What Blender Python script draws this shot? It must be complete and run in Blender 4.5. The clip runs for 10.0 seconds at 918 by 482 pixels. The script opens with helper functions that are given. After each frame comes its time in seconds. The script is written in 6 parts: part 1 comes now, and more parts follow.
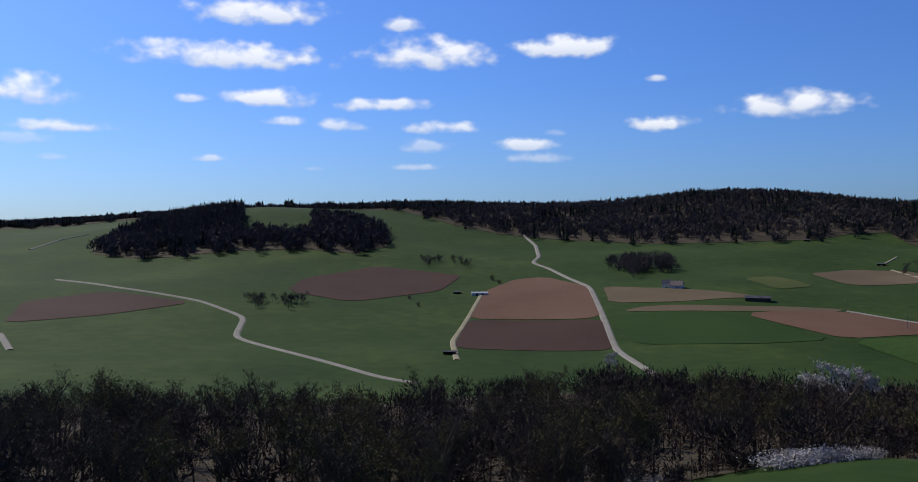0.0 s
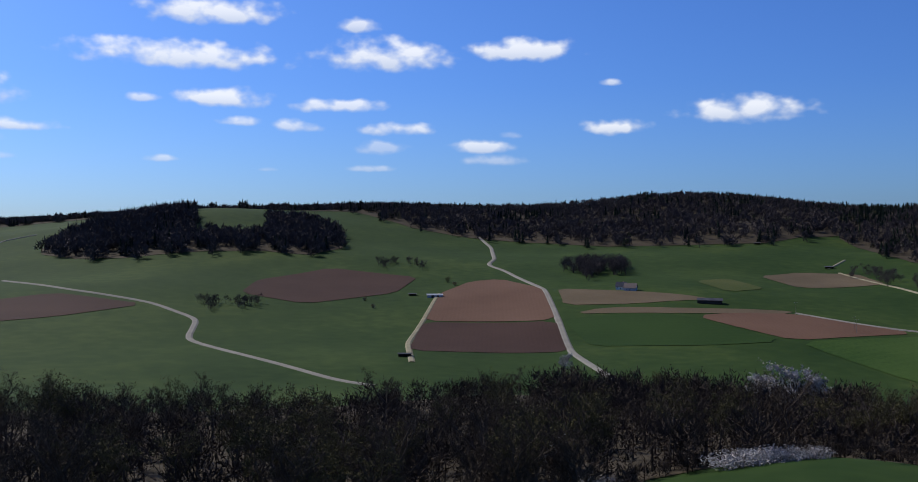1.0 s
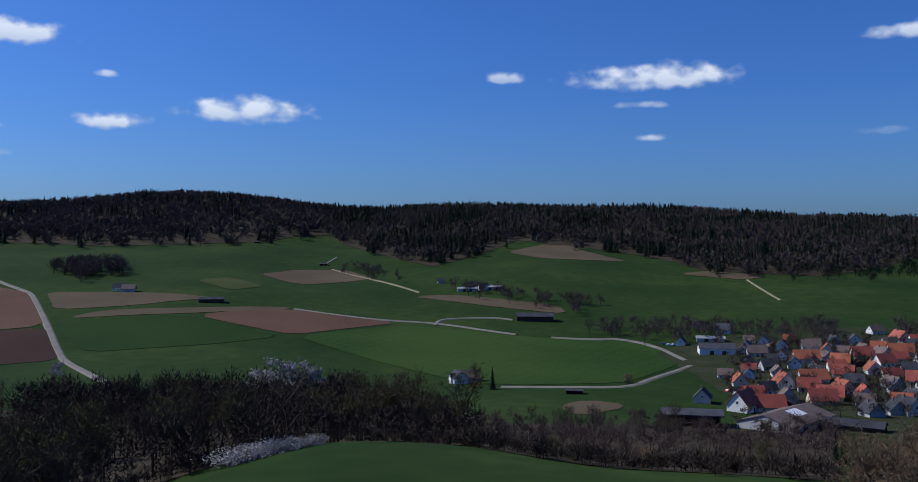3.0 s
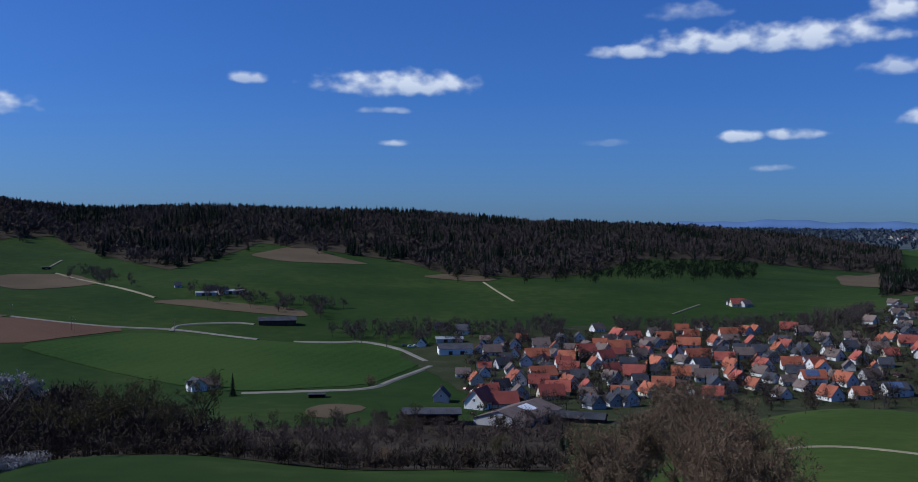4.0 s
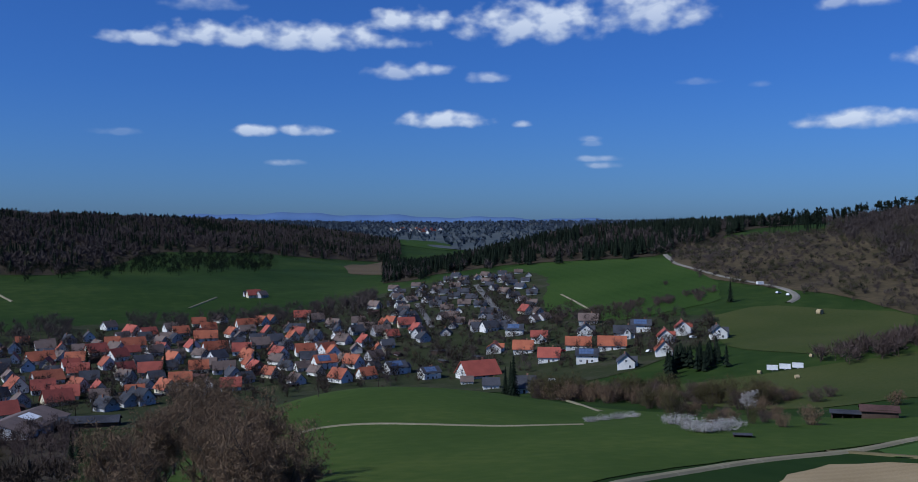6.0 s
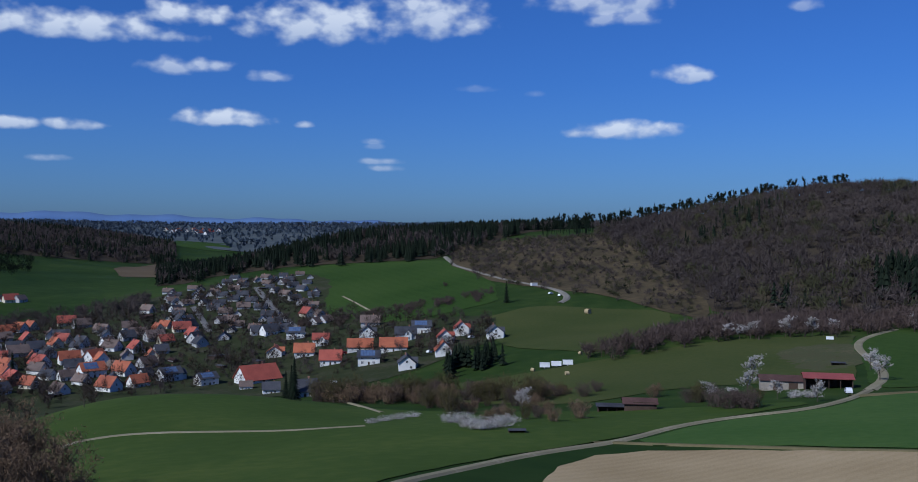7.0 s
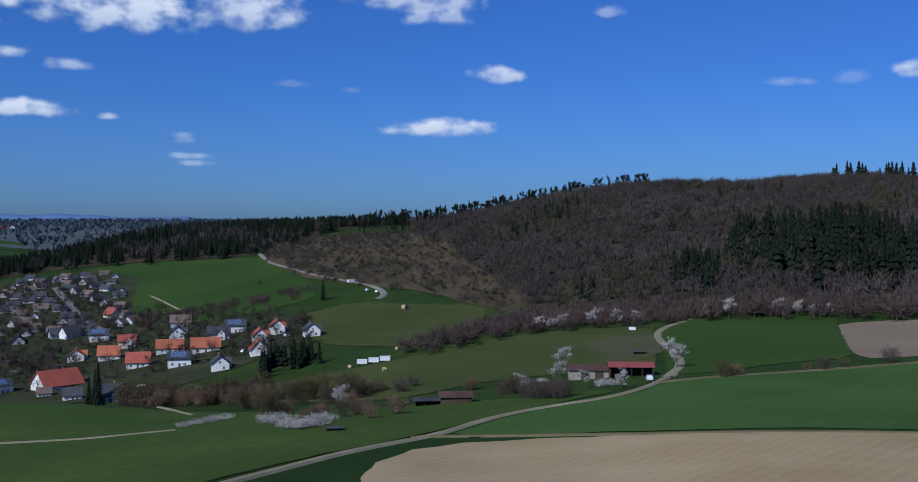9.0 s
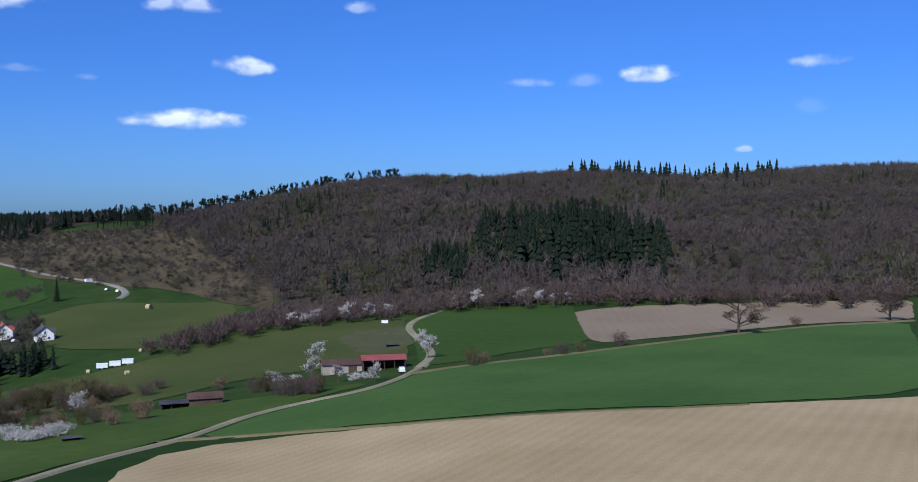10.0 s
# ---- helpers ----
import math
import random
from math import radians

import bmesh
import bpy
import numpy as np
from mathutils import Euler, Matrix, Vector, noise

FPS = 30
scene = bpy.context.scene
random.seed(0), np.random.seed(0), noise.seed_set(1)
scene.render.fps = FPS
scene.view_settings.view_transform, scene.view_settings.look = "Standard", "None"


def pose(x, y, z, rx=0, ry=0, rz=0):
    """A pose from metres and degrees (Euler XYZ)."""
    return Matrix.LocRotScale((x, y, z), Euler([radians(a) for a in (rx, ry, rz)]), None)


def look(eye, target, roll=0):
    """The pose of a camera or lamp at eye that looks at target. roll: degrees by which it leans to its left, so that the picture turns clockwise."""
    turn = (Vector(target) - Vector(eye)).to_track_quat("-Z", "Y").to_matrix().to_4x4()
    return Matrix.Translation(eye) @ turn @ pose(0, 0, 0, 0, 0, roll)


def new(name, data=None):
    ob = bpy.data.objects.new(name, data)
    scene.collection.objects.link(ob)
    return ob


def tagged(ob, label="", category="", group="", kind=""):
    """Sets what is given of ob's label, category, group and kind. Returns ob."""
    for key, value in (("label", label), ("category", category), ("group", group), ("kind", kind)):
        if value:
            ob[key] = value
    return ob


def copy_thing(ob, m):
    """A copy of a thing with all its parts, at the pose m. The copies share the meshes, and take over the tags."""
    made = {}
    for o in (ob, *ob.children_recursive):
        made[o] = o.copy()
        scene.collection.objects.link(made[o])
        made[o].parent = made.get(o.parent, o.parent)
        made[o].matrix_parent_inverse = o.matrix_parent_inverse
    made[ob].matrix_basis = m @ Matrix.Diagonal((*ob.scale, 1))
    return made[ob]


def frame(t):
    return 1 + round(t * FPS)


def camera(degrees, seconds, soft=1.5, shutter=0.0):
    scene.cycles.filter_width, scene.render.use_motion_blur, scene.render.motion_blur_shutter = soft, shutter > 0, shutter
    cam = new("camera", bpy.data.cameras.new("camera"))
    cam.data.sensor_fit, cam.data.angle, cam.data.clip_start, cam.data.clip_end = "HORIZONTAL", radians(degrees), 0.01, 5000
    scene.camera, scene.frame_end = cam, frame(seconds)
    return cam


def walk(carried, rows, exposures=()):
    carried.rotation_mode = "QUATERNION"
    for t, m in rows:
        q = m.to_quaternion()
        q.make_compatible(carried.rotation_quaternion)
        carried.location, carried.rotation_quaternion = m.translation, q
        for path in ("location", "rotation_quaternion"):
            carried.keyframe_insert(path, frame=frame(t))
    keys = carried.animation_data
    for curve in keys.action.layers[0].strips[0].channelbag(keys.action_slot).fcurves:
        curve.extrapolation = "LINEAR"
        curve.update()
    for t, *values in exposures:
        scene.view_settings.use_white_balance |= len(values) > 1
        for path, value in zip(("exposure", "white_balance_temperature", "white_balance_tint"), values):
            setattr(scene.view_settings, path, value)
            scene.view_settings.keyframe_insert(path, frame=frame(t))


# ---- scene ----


EXPOSURES = ((0, 0.06, 6600, 10), (1.5, -0.06, 6300, 10), (2.5, -0.17, 6000, 9), (4.5, -0.36, 5700, 9), (8, -0.40, 5600, 9), (9, -0.32, 5600, 9), (9.5, -0.18, 5650, 9), (10, 0.18, 5750, 9))

# ---------------------------------------------------------------- camera: it turns on one spot, high over the fields
cam = camera(51.15, 10.0, soft=0.9)
TURN = ((0, 44.32, -0.27, 0.11), (0.5, 43.97, -0.21, 0.02), (1, 41.67, -0.15, -0.12), (1.5, 35.93, -0.25, -0.06), (2, 28.02, -0.32, 0.02), (2.5, 20.59, -0.33, 0.10), (2.7, 17.43, -0.29, 0.12), (3.8, 0.00, 0.02, -0.28), (4, -2.72, 0.02, -0.29), (4.5, -9.69, -0.12, 0.02), (5, -16.98, -0.19, 0.11), (5.5, -23.62, -0.29, 0.06), (5.7, -26.48, -0.35, 0.16), (7, -43.96, -0.27, -0.21), (7.5, -46.55, -0.29, -0.21), (8, -47.19, -0.33, -0.20), (8.5, -49.39, -0.33, -0.16), (9, -54.87, -0.45, -0.07), (9.5, -61.08, -0.68, 0.19), (10, -69.59, -0.79, 0.28))
walk(cam, [(t, pose(0, 0, 0, 90 + pitch, roll, yaw)) for t, yaw, pitch, roll in TURN],
     exposures=EXPOSURES)


# ---------------------------------------------------------------- sky and sun
SUN_BEARING, SUN_HEIGHT = 86, 40
world = bpy.data.worlds.new("sky")
scene.world = world
world.use_nodes = True
wt = world.node_tree
wt.nodes.clear()


class Net:
    """Short hand for node trees."""

    def __init__(self, tree):
        self.tree = tree

    def add(self, kind):
        return self.tree.nodes.new(kind)

    def math(self, operation, a, b=None, clamp=False):
        node = self.add("ShaderNodeMath")
        node.operation, node.use_clamp = operation, clamp
        for k, value in enumerate((a, b)):
            if value is None:
                continue
            if isinstance(value, (int, float)):
                node.inputs[k].default_value = value
            else:
                self.tree.links.new(value, node.inputs[k])
        return node.outputs[0]

    def link(self, a, b):
        self.tree.links.new(a, b)


wn = Net(wt)
sky = wn.add("ShaderNodeTexSky")
sky.sky_type, sky.sun_disc = "NISHITA", False
sky.sun_elevation, sky.sun_rotation = radians(SUN_HEIGHT), radians(-SUN_BEARING)
sky.altitude, sky.air_density, sky.dust_density, sky.ozone_density = 350, 1.0, 1.3, 4.0
way = wn.add("ShaderNodeTexCoord").outputs["Generated"]
split = wn.add("ShaderNodeSeparateXYZ")
wn.link(way, split.inputs[0])
flat = wn.math("SQRT", wn.math("ADD", wn.math("MULTIPLY", split.outputs[0], split.outputs[0]), wn.math("MULTIPLY", split.outputs[1], split.outputs[1])))
bearing = wn.math("MULTIPLY", wn.math("ARCTAN2", wn.math("MULTIPLY", split.outputs[0], -1.0), split.outputs[1]), 57.2958)
rise = wn.math("MULTIPLY", wn.math("ARCTAN2", split.outputs[2], flat), 57.2958)
angles = wn.add("ShaderNodeCombineXYZ")
wn.link(bearing, angles.inputs[0])
wn.link(wn.math("MULTIPLY", rise, 1.45), angles.inputs[1])
puff = wn.add("ShaderNodeTexNoise")
puff.inputs["Scale"].default_value, puff.inputs["Detail"].default_value, puff.inputs["Roughness"].default_value = 0.72, 2.8, 0.45
wn.link(angles.outputs[0], puff.inputs["Vector"])
fluff = wn.math("MULTIPLY", wn.math("SUBTRACT", puff.outputs[0], 0.5), 2.6)
clouds, tops = [], []


def cloud(at, height, half_width, half_height, body=1.0):
    """One fair-weather cloud in the sky: its bearing, its height over the horizon, its half sizes, in degrees."""
    u = wn.math("DIVIDE", wn.math("SUBTRACT", bearing, at), half_width)
    v = wn.math("DIVIDE", wn.math("SUBTRACT", rise, height), half_height)
    low = wn.math("MULTIPLY", wn.math("MINIMUM", v, 0.0), 0.5)          # flat base, heaped top
    v = wn.math("ADD", v, low)
    d = wn.math("ADD", wn.math("MULTIPLY", u, u), wn.math("MULTIPLY", v, v))
    clouds.append(wn.math("MULTIPLY", wn.math("ADD", wn.math("SUBTRACT", 1.0, d), fluff, clamp=True), body))
    tops.append(wn.math("MULTIPLY", clouds[-1], wn.math("ADD", wn.math("MULTIPLY", v, 0.55), 0.62, clamp=True)))


cloud(56.0, 12.8, 4.8, 1.1, 1)
cloud(57.8, 10.3, 6.9, 1.1, 1)
cloud(46.0, 10.6, 4.6, 1.3, 1)
cloud(37.8, 11.0, 3.7, 1.0, 1)
cloud(47.6, 12.4, 1.5, 0.6, 0.9)
cloud(68.4, 7.9, 2.6, 1.1, 1)
cloud(67.1, 6.1, 3.7, 0.5, 0.9)
cloud(55.3, 8.0, 3.0, 0.8, 1)
cloud(49.0, 7.7, 3.3, 0.6, 0.9)
cloud(54.5, 6.7, 1.5, 0.4, 0.8)
cloud(51.4, 6.5, 1.7, 0.5, 0.8)
cloud(45.3, 6.4, 2.6, 0.6, 0.9)
cloud(46.4, 5.3, 1.9, 0.6, 0.6)
cloud(40.4, 5.4, 2.4, 0.6, 0.9)
cloud(39.6, 4.6, 2.2, 0.5, 0.6)
cloud(47.1, 4.1, 1.9, 0.3, 0.6)
cloud(58.8, 4.5, 1.3, 0.3, 0.7)
cloud(59.9, 7.9, 1.2, 0.4, 0.8)
cloud(32.7, 9.1, 0.9, 0.3, 0.8)
cloud(32.4, 6.5, 2.3, 0.7, 1)
cloud(24.9, 7.3, 4.1, 1.1, 1)
cloud(38.5, 6.1, 1.0, 0.3, 0.5)
cloud(67.3, 4.4, 1.2, 0.3, 0.5)
cloud(52.9, 4.0, 0.8, 0.2, 0.5)
cloud(69.0, 5.4, 2.2, 0.5, 0.5)
cloud(9.8, 9.4, 1.3, 0.5, 0.8)
cloud(0.9, 9.2, 5.6, 1.1, 1)
cloud(1.8, 7.7, 2.0, 0.3, 0.6)
cloud(1.4, 5.8, 1.3, 0.3, 0.8)
cloud(-16.0, 13.1, 2.4, 0.7, 0.6)
cloud(-20.3, 11.4, 8.5, 1.1, 1)
cloud(-12.5, 11.0, 2.8, 0.6, 0.9)
cloud(-28.0, 12.4, 3.3, 1.0, 1)
cloud(-35.5, 12.2, 5.6, 1.7, 1)
cloud(-43.3, 12.4, 3.0, 1.1, 0.9)
cloud(-28.0, 9.6, 3.0, 0.7, 0.8)
cloud(-32.5, 9.2, 1.7, 0.5, 0.7)
cloud(-19.1, 6.0, 1.5, 0.5, 0.9)
cloud(-22.1, 6.1, 1.9, 0.5, 0.9)
cloud(-30.1, 6.7, 3.5, 0.7, 1)
cloud(-34.7, 6.5, 0.7, 0.3, 0.8)
cloud(-20.7, 4.2, 1.3, 0.3, 0.7)
cloud(-39.3, 4.4, 1.5, 0.3, 0.6)
cloud(-38.8, 5.6, 1.0, 0.3, 0.5)
cloud(-42.2, 12.8, 4.1, 1.9, 0.9)
cloud(-52.6, 13.4, 4.3, 1.2, 0.8)
cloud(-57.1, 9.3, 2.2, 0.7, 0.9)
cloud(-54.0, 6.2, 3.7, 0.8, 1)
cloud(-39.5, 4.0, 1.3, 0.3, 0.6)
cloud(-39.0, 5.3, 0.8, 0.3, 0.4)
cloud(-48.4, 8.4, 0.8, 0.3, 0.4)
cloud(-73.8, 8.5, 1.8, 0.4, 0.5)
cloud(-81.0, 8.8, 2.0, 0.7, 0.95)
cloud(-77.1, 8.5, 1.5, 0.5, 0.4)
cloud(-90.2, 9.1, 1.8, 0.5, 0.7)
cloud(-89.8, 6.6, 1.3, 0.7, 0.25)
cloud(-86.2, 4.4, 0.6, 0.3, 0.6)
cloud(-63.8, 12.8, 1.1, 0.5, 0.6)
cloud(-53.6, 12.6, 2.8, 0.7, 0.7)
cloud(-45.0, 8.7, 1.5, 0.3, 0.35)
cloud(-11.3, 5.8, 1.7, 0.3, 0.35)
cover, top = clouds[0], tops[0]
for c, t in zip(clouds[1:], tops[1:]):
    cover, top = wn.math("MAXIMUM", cover, c), wn.math("MAXIMUM", top, t)
soft_edge = wn.add("ShaderNodeMapRange")
soft_edge.interpolation_type = "SMOOTHSTEP"
soft_edge.inputs["From Min"].default_value, soft_edge.inputs["From Max"].default_value = 0.0, 1.3
wn.link(cover, soft_edge.inputs["Value"])
shade = wn.add("ShaderNodeMix")
shade.data_type = "RGBA"
wn.link(wn.math("MULTIPLY", top, 1.25, clamp=True), shade.inputs["Factor"])
shade.inputs["A"].default_value, shade.inputs["B"].default_value = (5.6, 6.6, 8.6, 1), (11.0, 11.2, 11.6, 1)
blend = wn.add("ShaderNodeMix")
blend.data_type = "RGBA"
wn.link(soft_edge.outputs[0], blend.inputs["Factor"])
deep = wn.add("ShaderNodeVectorMath")      # the clear, dry blue of a spring day
deep.operation = "MULTIPLY"
tint = wn.add("ShaderNodeMix")
tint.data_type = "RGBA"
tint.inputs["A"].default_value, tint.inputs["B"].default_value = (0.50, 0.76, 1.26, 1), (0.40, 0.69, 1.28, 1)
wn.link(wn.math("DIVIDE", rise, 9.0, clamp=True), tint.inputs["Factor"])
wn.link(tint.outputs["Result"], deep.inputs[1])
wn.link(sky.outputs[0], deep.inputs[0])
wn.link(deep.outputs[0], blend.inputs["A"])
wn.link(shade.outputs["Result"], blend.inputs["B"])
sky_light = wn.add("ShaderNodeBackground")
sky_light.inputs["Strength"].default_value = 0.088
wn.link(blend.outputs["Result"], sky_light.inputs["Color"])
wn.link(sky_light.outputs[0], wn.add("ShaderNodeOutputWorld").inputs["Surface"])

sun = new("sun", bpy.data.lights.new("sun", "SUN"))
sun.data.energy, sun.data.angle, sun.data.color = 5.0, radians(0.53), (1.0, 0.95, 0.87)
sun.matrix_world = look((0, 0, 0), (math.sin(radians(SUN_BEARING)) * math.cos(radians(SUN_HEIGHT)),
                                    -math.cos(radians(SUN_BEARING)) * math.cos(radians(SUN_HEIGHT)), -math.sin(radians(SUN_HEIGHT))))


# ---------------------------------------------------------------- the relief
# heights in metres relative to the camera, along bearings (degrees, left of north positive)
RELIEF = []


def profile(bearing, *pairs):
    """Heights along one bearing: pairs of distance and height."""
    RELIEF.append((bearing, pairs))


profile(-180, (20, -27), (300, -24), (1000, -8), (4900, 30))
profile(-125, (20, -27), (200, -28), (450, -30), (700, -8), (1150, 40), (4900, 50))
profile(-92, (20, -27), (60, -27), (130, -29), (180, -31), (330, -36), (450, -38), (550, -34), (700, -8), (900, 24), (1150, 63), (1500, 60), (4900, 50))
profile(-77.5, (20, -27.5), (60, -28), (130, -30), (165, -31), (260, -37), (350, -38), (450, -38), (520, -34), (700, -2), (900, 32), (1100, 62), (1500, 58), (4900, 50))
profile(-83.5, (20, -27.5), (60, -27.5), (130, -29.5), (170, -31), (300, -36.5), (350, -37.5), (450, -38), (540, -34), (700, -5), (900, 26), (1100, 47), (1500, 48), (4900, 50))
profile(-65, (20, -27.5), (70, -28), (130, -33), (200, -36), (310, -42), (400, -38), (480, -38), (600, -22), (750, 5), (950, 47), (1300, 46), (4900, 40))
profile(-70.5, (20, -27.5), (70, -28), (130, -31.5), (200, -34), (310, -40), (400, -38), (480, -38), (560, -30), (720, 4), (950, 44), (1050, 45), (1500, 46), (4900, 40))
profile(-54, (20, -27.5), (80, -29), (150, -36), (200, -39), (270, -46), (350, -47), (420, -42), (480, -46), (560, -40), (700, -24), (850, 0), (1000, 13), (1300, 10), (2500, 20), (4900, 60))
profile(-46, (20, -27.5), (100, -30), (200, -39), (280, -50), (340, -54), (480, -49), (620, -38), (800, -20), (1000, -6), (1150, 4), (1300, 0), (1800, -16), (4500, 52), (4900, 55))
profile(-38, (20, -27.5), (120, -31), (200, -40), (270, -50), (370, -62), (470, -58), (620, -52), (850, -25), (930, -20), (1100, 3), (1250, 0), (1500, -22), (2200, -20), (3300, 15), (4500, 50), (4900, 55))
profile(-32, (20, -27.5), (120, -32), (200, -41), (290, -46), (340, -58), (390, -66), (450, -69), (520, -66), (700, -48), (850, -36), (1000, -36), (1150, -29), (1600, -58), (2200, -45), (3200, 12), (4500, 48), (4900, 55))
profile(-24, (20, -27.5), (120, -33), (200, -41), (290, -44), (320, -51), (360, -62), (420, -68), (550, -67), (700, -60), (900, -56), (1200, -52), (1700, -46), (2300, 2), (2800, -10), (4500, 45), (4900, 55))
profile(-16, (20, -27.5), (120, -33), (250, -50), (350, -66), (450, -72), (700, -66), (900, -54), (1150, -38), (1400, -28), (1700, 0), (2000, 20), (4500, 45), (4900, 55))
profile(-8, (20, -27.5), (100, -33.5), (168, -40), (250, -55), (350, -69), (450, -74), (620, -67), (800, -55), (1000, -38), (1300, -5), (1700, 24), (4900, 60))
profile(3, (20, -27.5), (100, -33.5), (172, -41), (240, -56), (350, -68), (560, -71), (700, -64), (950, -38), (1100, -24), (1300, 2), (1700, 43), (4900, 60))
profile(12, (20, -27.5), (100, -33.5), (200, -42.5), (245, -54), (350, -66), (500, -74), (650, -66), (850, -43), (1000, -30), (1200, -5), (1500, 30), (1800, 52), (4900, 60))
profile(25, (20, -27.5), (100, -34), (191, -42.5), (215, -47), (280, -60), (450, -72), (600, -68), (780, -46), (1000, -27), (1250, -6), (1500, 36), (1700, 74), (1900, 64), (4900, 60))
profile(20, (20, -27.5), (100, -33.5), (201, -41), (250, -54), (350, -66), (500, -72), (600, -68), (750, -54), (900, -42), (1100, -30), (1350, 0), (1600, 22), (1900, 40), (4900, 60))
profile(30, (20, -27.5), (100, -36), (200, -48), (300, -62), (450, -72), (600, -68), (800, -40), (1000, -23), (1250, -8), (1500, 36), (1700, 70), (1900, 66), (4900, 60))
profile(38, (20, -27.5), (100, -36), (200, -50), (300, -62), (450, -72), (620, -70), (760, -53), (900, -37), (1150, -17), (1450, 8), (1700, 36), (1900, 48), (4900, 60))
profile(45, (20, -27.5), (100, -36), (200, -50), (300, -62), (450, -70), (600, -66), (850, -50), (1000, -33), (1200, -7), (1450, 26), (1700, 46), (2000, 57), (4900, 60))
profile(56, (20, -27.5), (100, -36), (200, -48), (300, -60), (450, -68), (600, -64), (800, -46), (1000, -24), (1100, -8), (1250, 24), (1400, 46), (1700, 38), (2100, 44), (4900, 60))
profile(70, (20, -27.5), (60, -29), (150, -40), (300, -57), (450, -68), (600, -66), (900, -48), (1200, -30), (1500, -10), (2000, 12), (2600, 20), (4900, 40))
profile(120, (20, -27), (200, -36), (500, -50), (1000, -30), (2000, 0), (4900, 40))
profile(180, (20, -27), (300, -24), (1000, -8), (4900, 30))

RINGS = np.geomspace(20.0, 4900.0, 340)
BEARINGS = np.concatenate([np.arange(-180, -104, 2.0), np.arange(-104, 82, 0.54), np.arange(82, 180.1, 2.0)])


def relief_table():
    """The heights on the net of bearings and rings, smoothed and gently rolling."""
    relief = sorted(RELIEF)
    even = np.arange(-180, 180.5, 0.5)
    logs = np.log(RINGS)
    station = np.array([np.interp(logs, [math.log(r) for r, _ in pairs], [z for _, z in pairs]) for _, pairs in relief])
    bell = np.exp(-0.5 * (np.arange(-14, 15) / 2.9) ** 2)
    bell /= bell.sum()
    station = np.array([np.convolve(np.pad(row, 14, mode="edge"), bell, mode="valid") for row in station])
    degrees = [b for b, _ in relief]
    wide = np.array([np.interp(even, degrees, station[:, k]) for k in range(len(RINGS))])
    bell = np.exp(-0.5 * (np.arange(-12, 13) / 5.0) ** 2)
    bell /= bell.sum()
    wide = np.array([np.convolve(np.pad(row, 12, mode="edge"), bell, mode="valid") for row in wide])
    table = np.array([np.interp(BEARINGS, even, row) for row in wide])
    a = np.radians(BEARINGS)[None, :]
    x, y = -RINGS[:, None] * np.sin(a), RINGS[:, None] * np.cos(a)
    roll = 1.1 * np.sin(x / 61 + 1.3) * np.sin(y / 53 + 0.4) + 1.6 * np.sin(x / 130 + y / 170) * np.cos(y / 115 - x / 210)
    far_ridge = 6.5 * np.clip((RINGS[:, None] - 1250) / 350, 0, 1) * np.clip((BEARINGS[None, :] + 28) / 8, 0, 1)
    return table + far_ridge + roll * np.clip((RINGS[:, None] - 180) / 500, 0, 1.6)


HEIGHTS = relief_table()


def ground_z(x, y):
    """Height of the ground at places in the plan (arrays or numbers)."""
    x, y = np.asarray(x, float), np.asarray(y, float)
    r = np.clip(np.hypot(x, y), RINGS[0], RINGS[-1] * 0.9999)
    a = np.degrees(np.arctan2(-x, y))
    u = np.log(r / RINGS[0]) / math.log(RINGS[1] / RINGS[0])
    i = np.clip(u.astype(int), 0, len(RINGS) - 2)
    u = (r - RINGS[i]) / (RINGS[i + 1] - RINGS[i])
    j = np.clip(np.searchsorted(BEARINGS, a, side="right") - 1, 0, len(BEARINGS) - 2)
    v = (a - BEARINGS[j]) / (BEARINGS[j + 1] - BEARINGS[j])
    return (HEIGHTS[i, j] * (1 - u) * (1 - v) + HEIGHTS[i + 1, j] * u * (1 - v) + HEIGHTS[i, j + 1] * (1 - u) * v + HEIGHTS[i + 1, j + 1] * u * v)


def polar(bearing, r):
    """Plan coordinates of a bearing in degrees and a distance in metres."""
    return (-r * math.sin(radians(bearing)), r * math.cos(radians(bearing)))


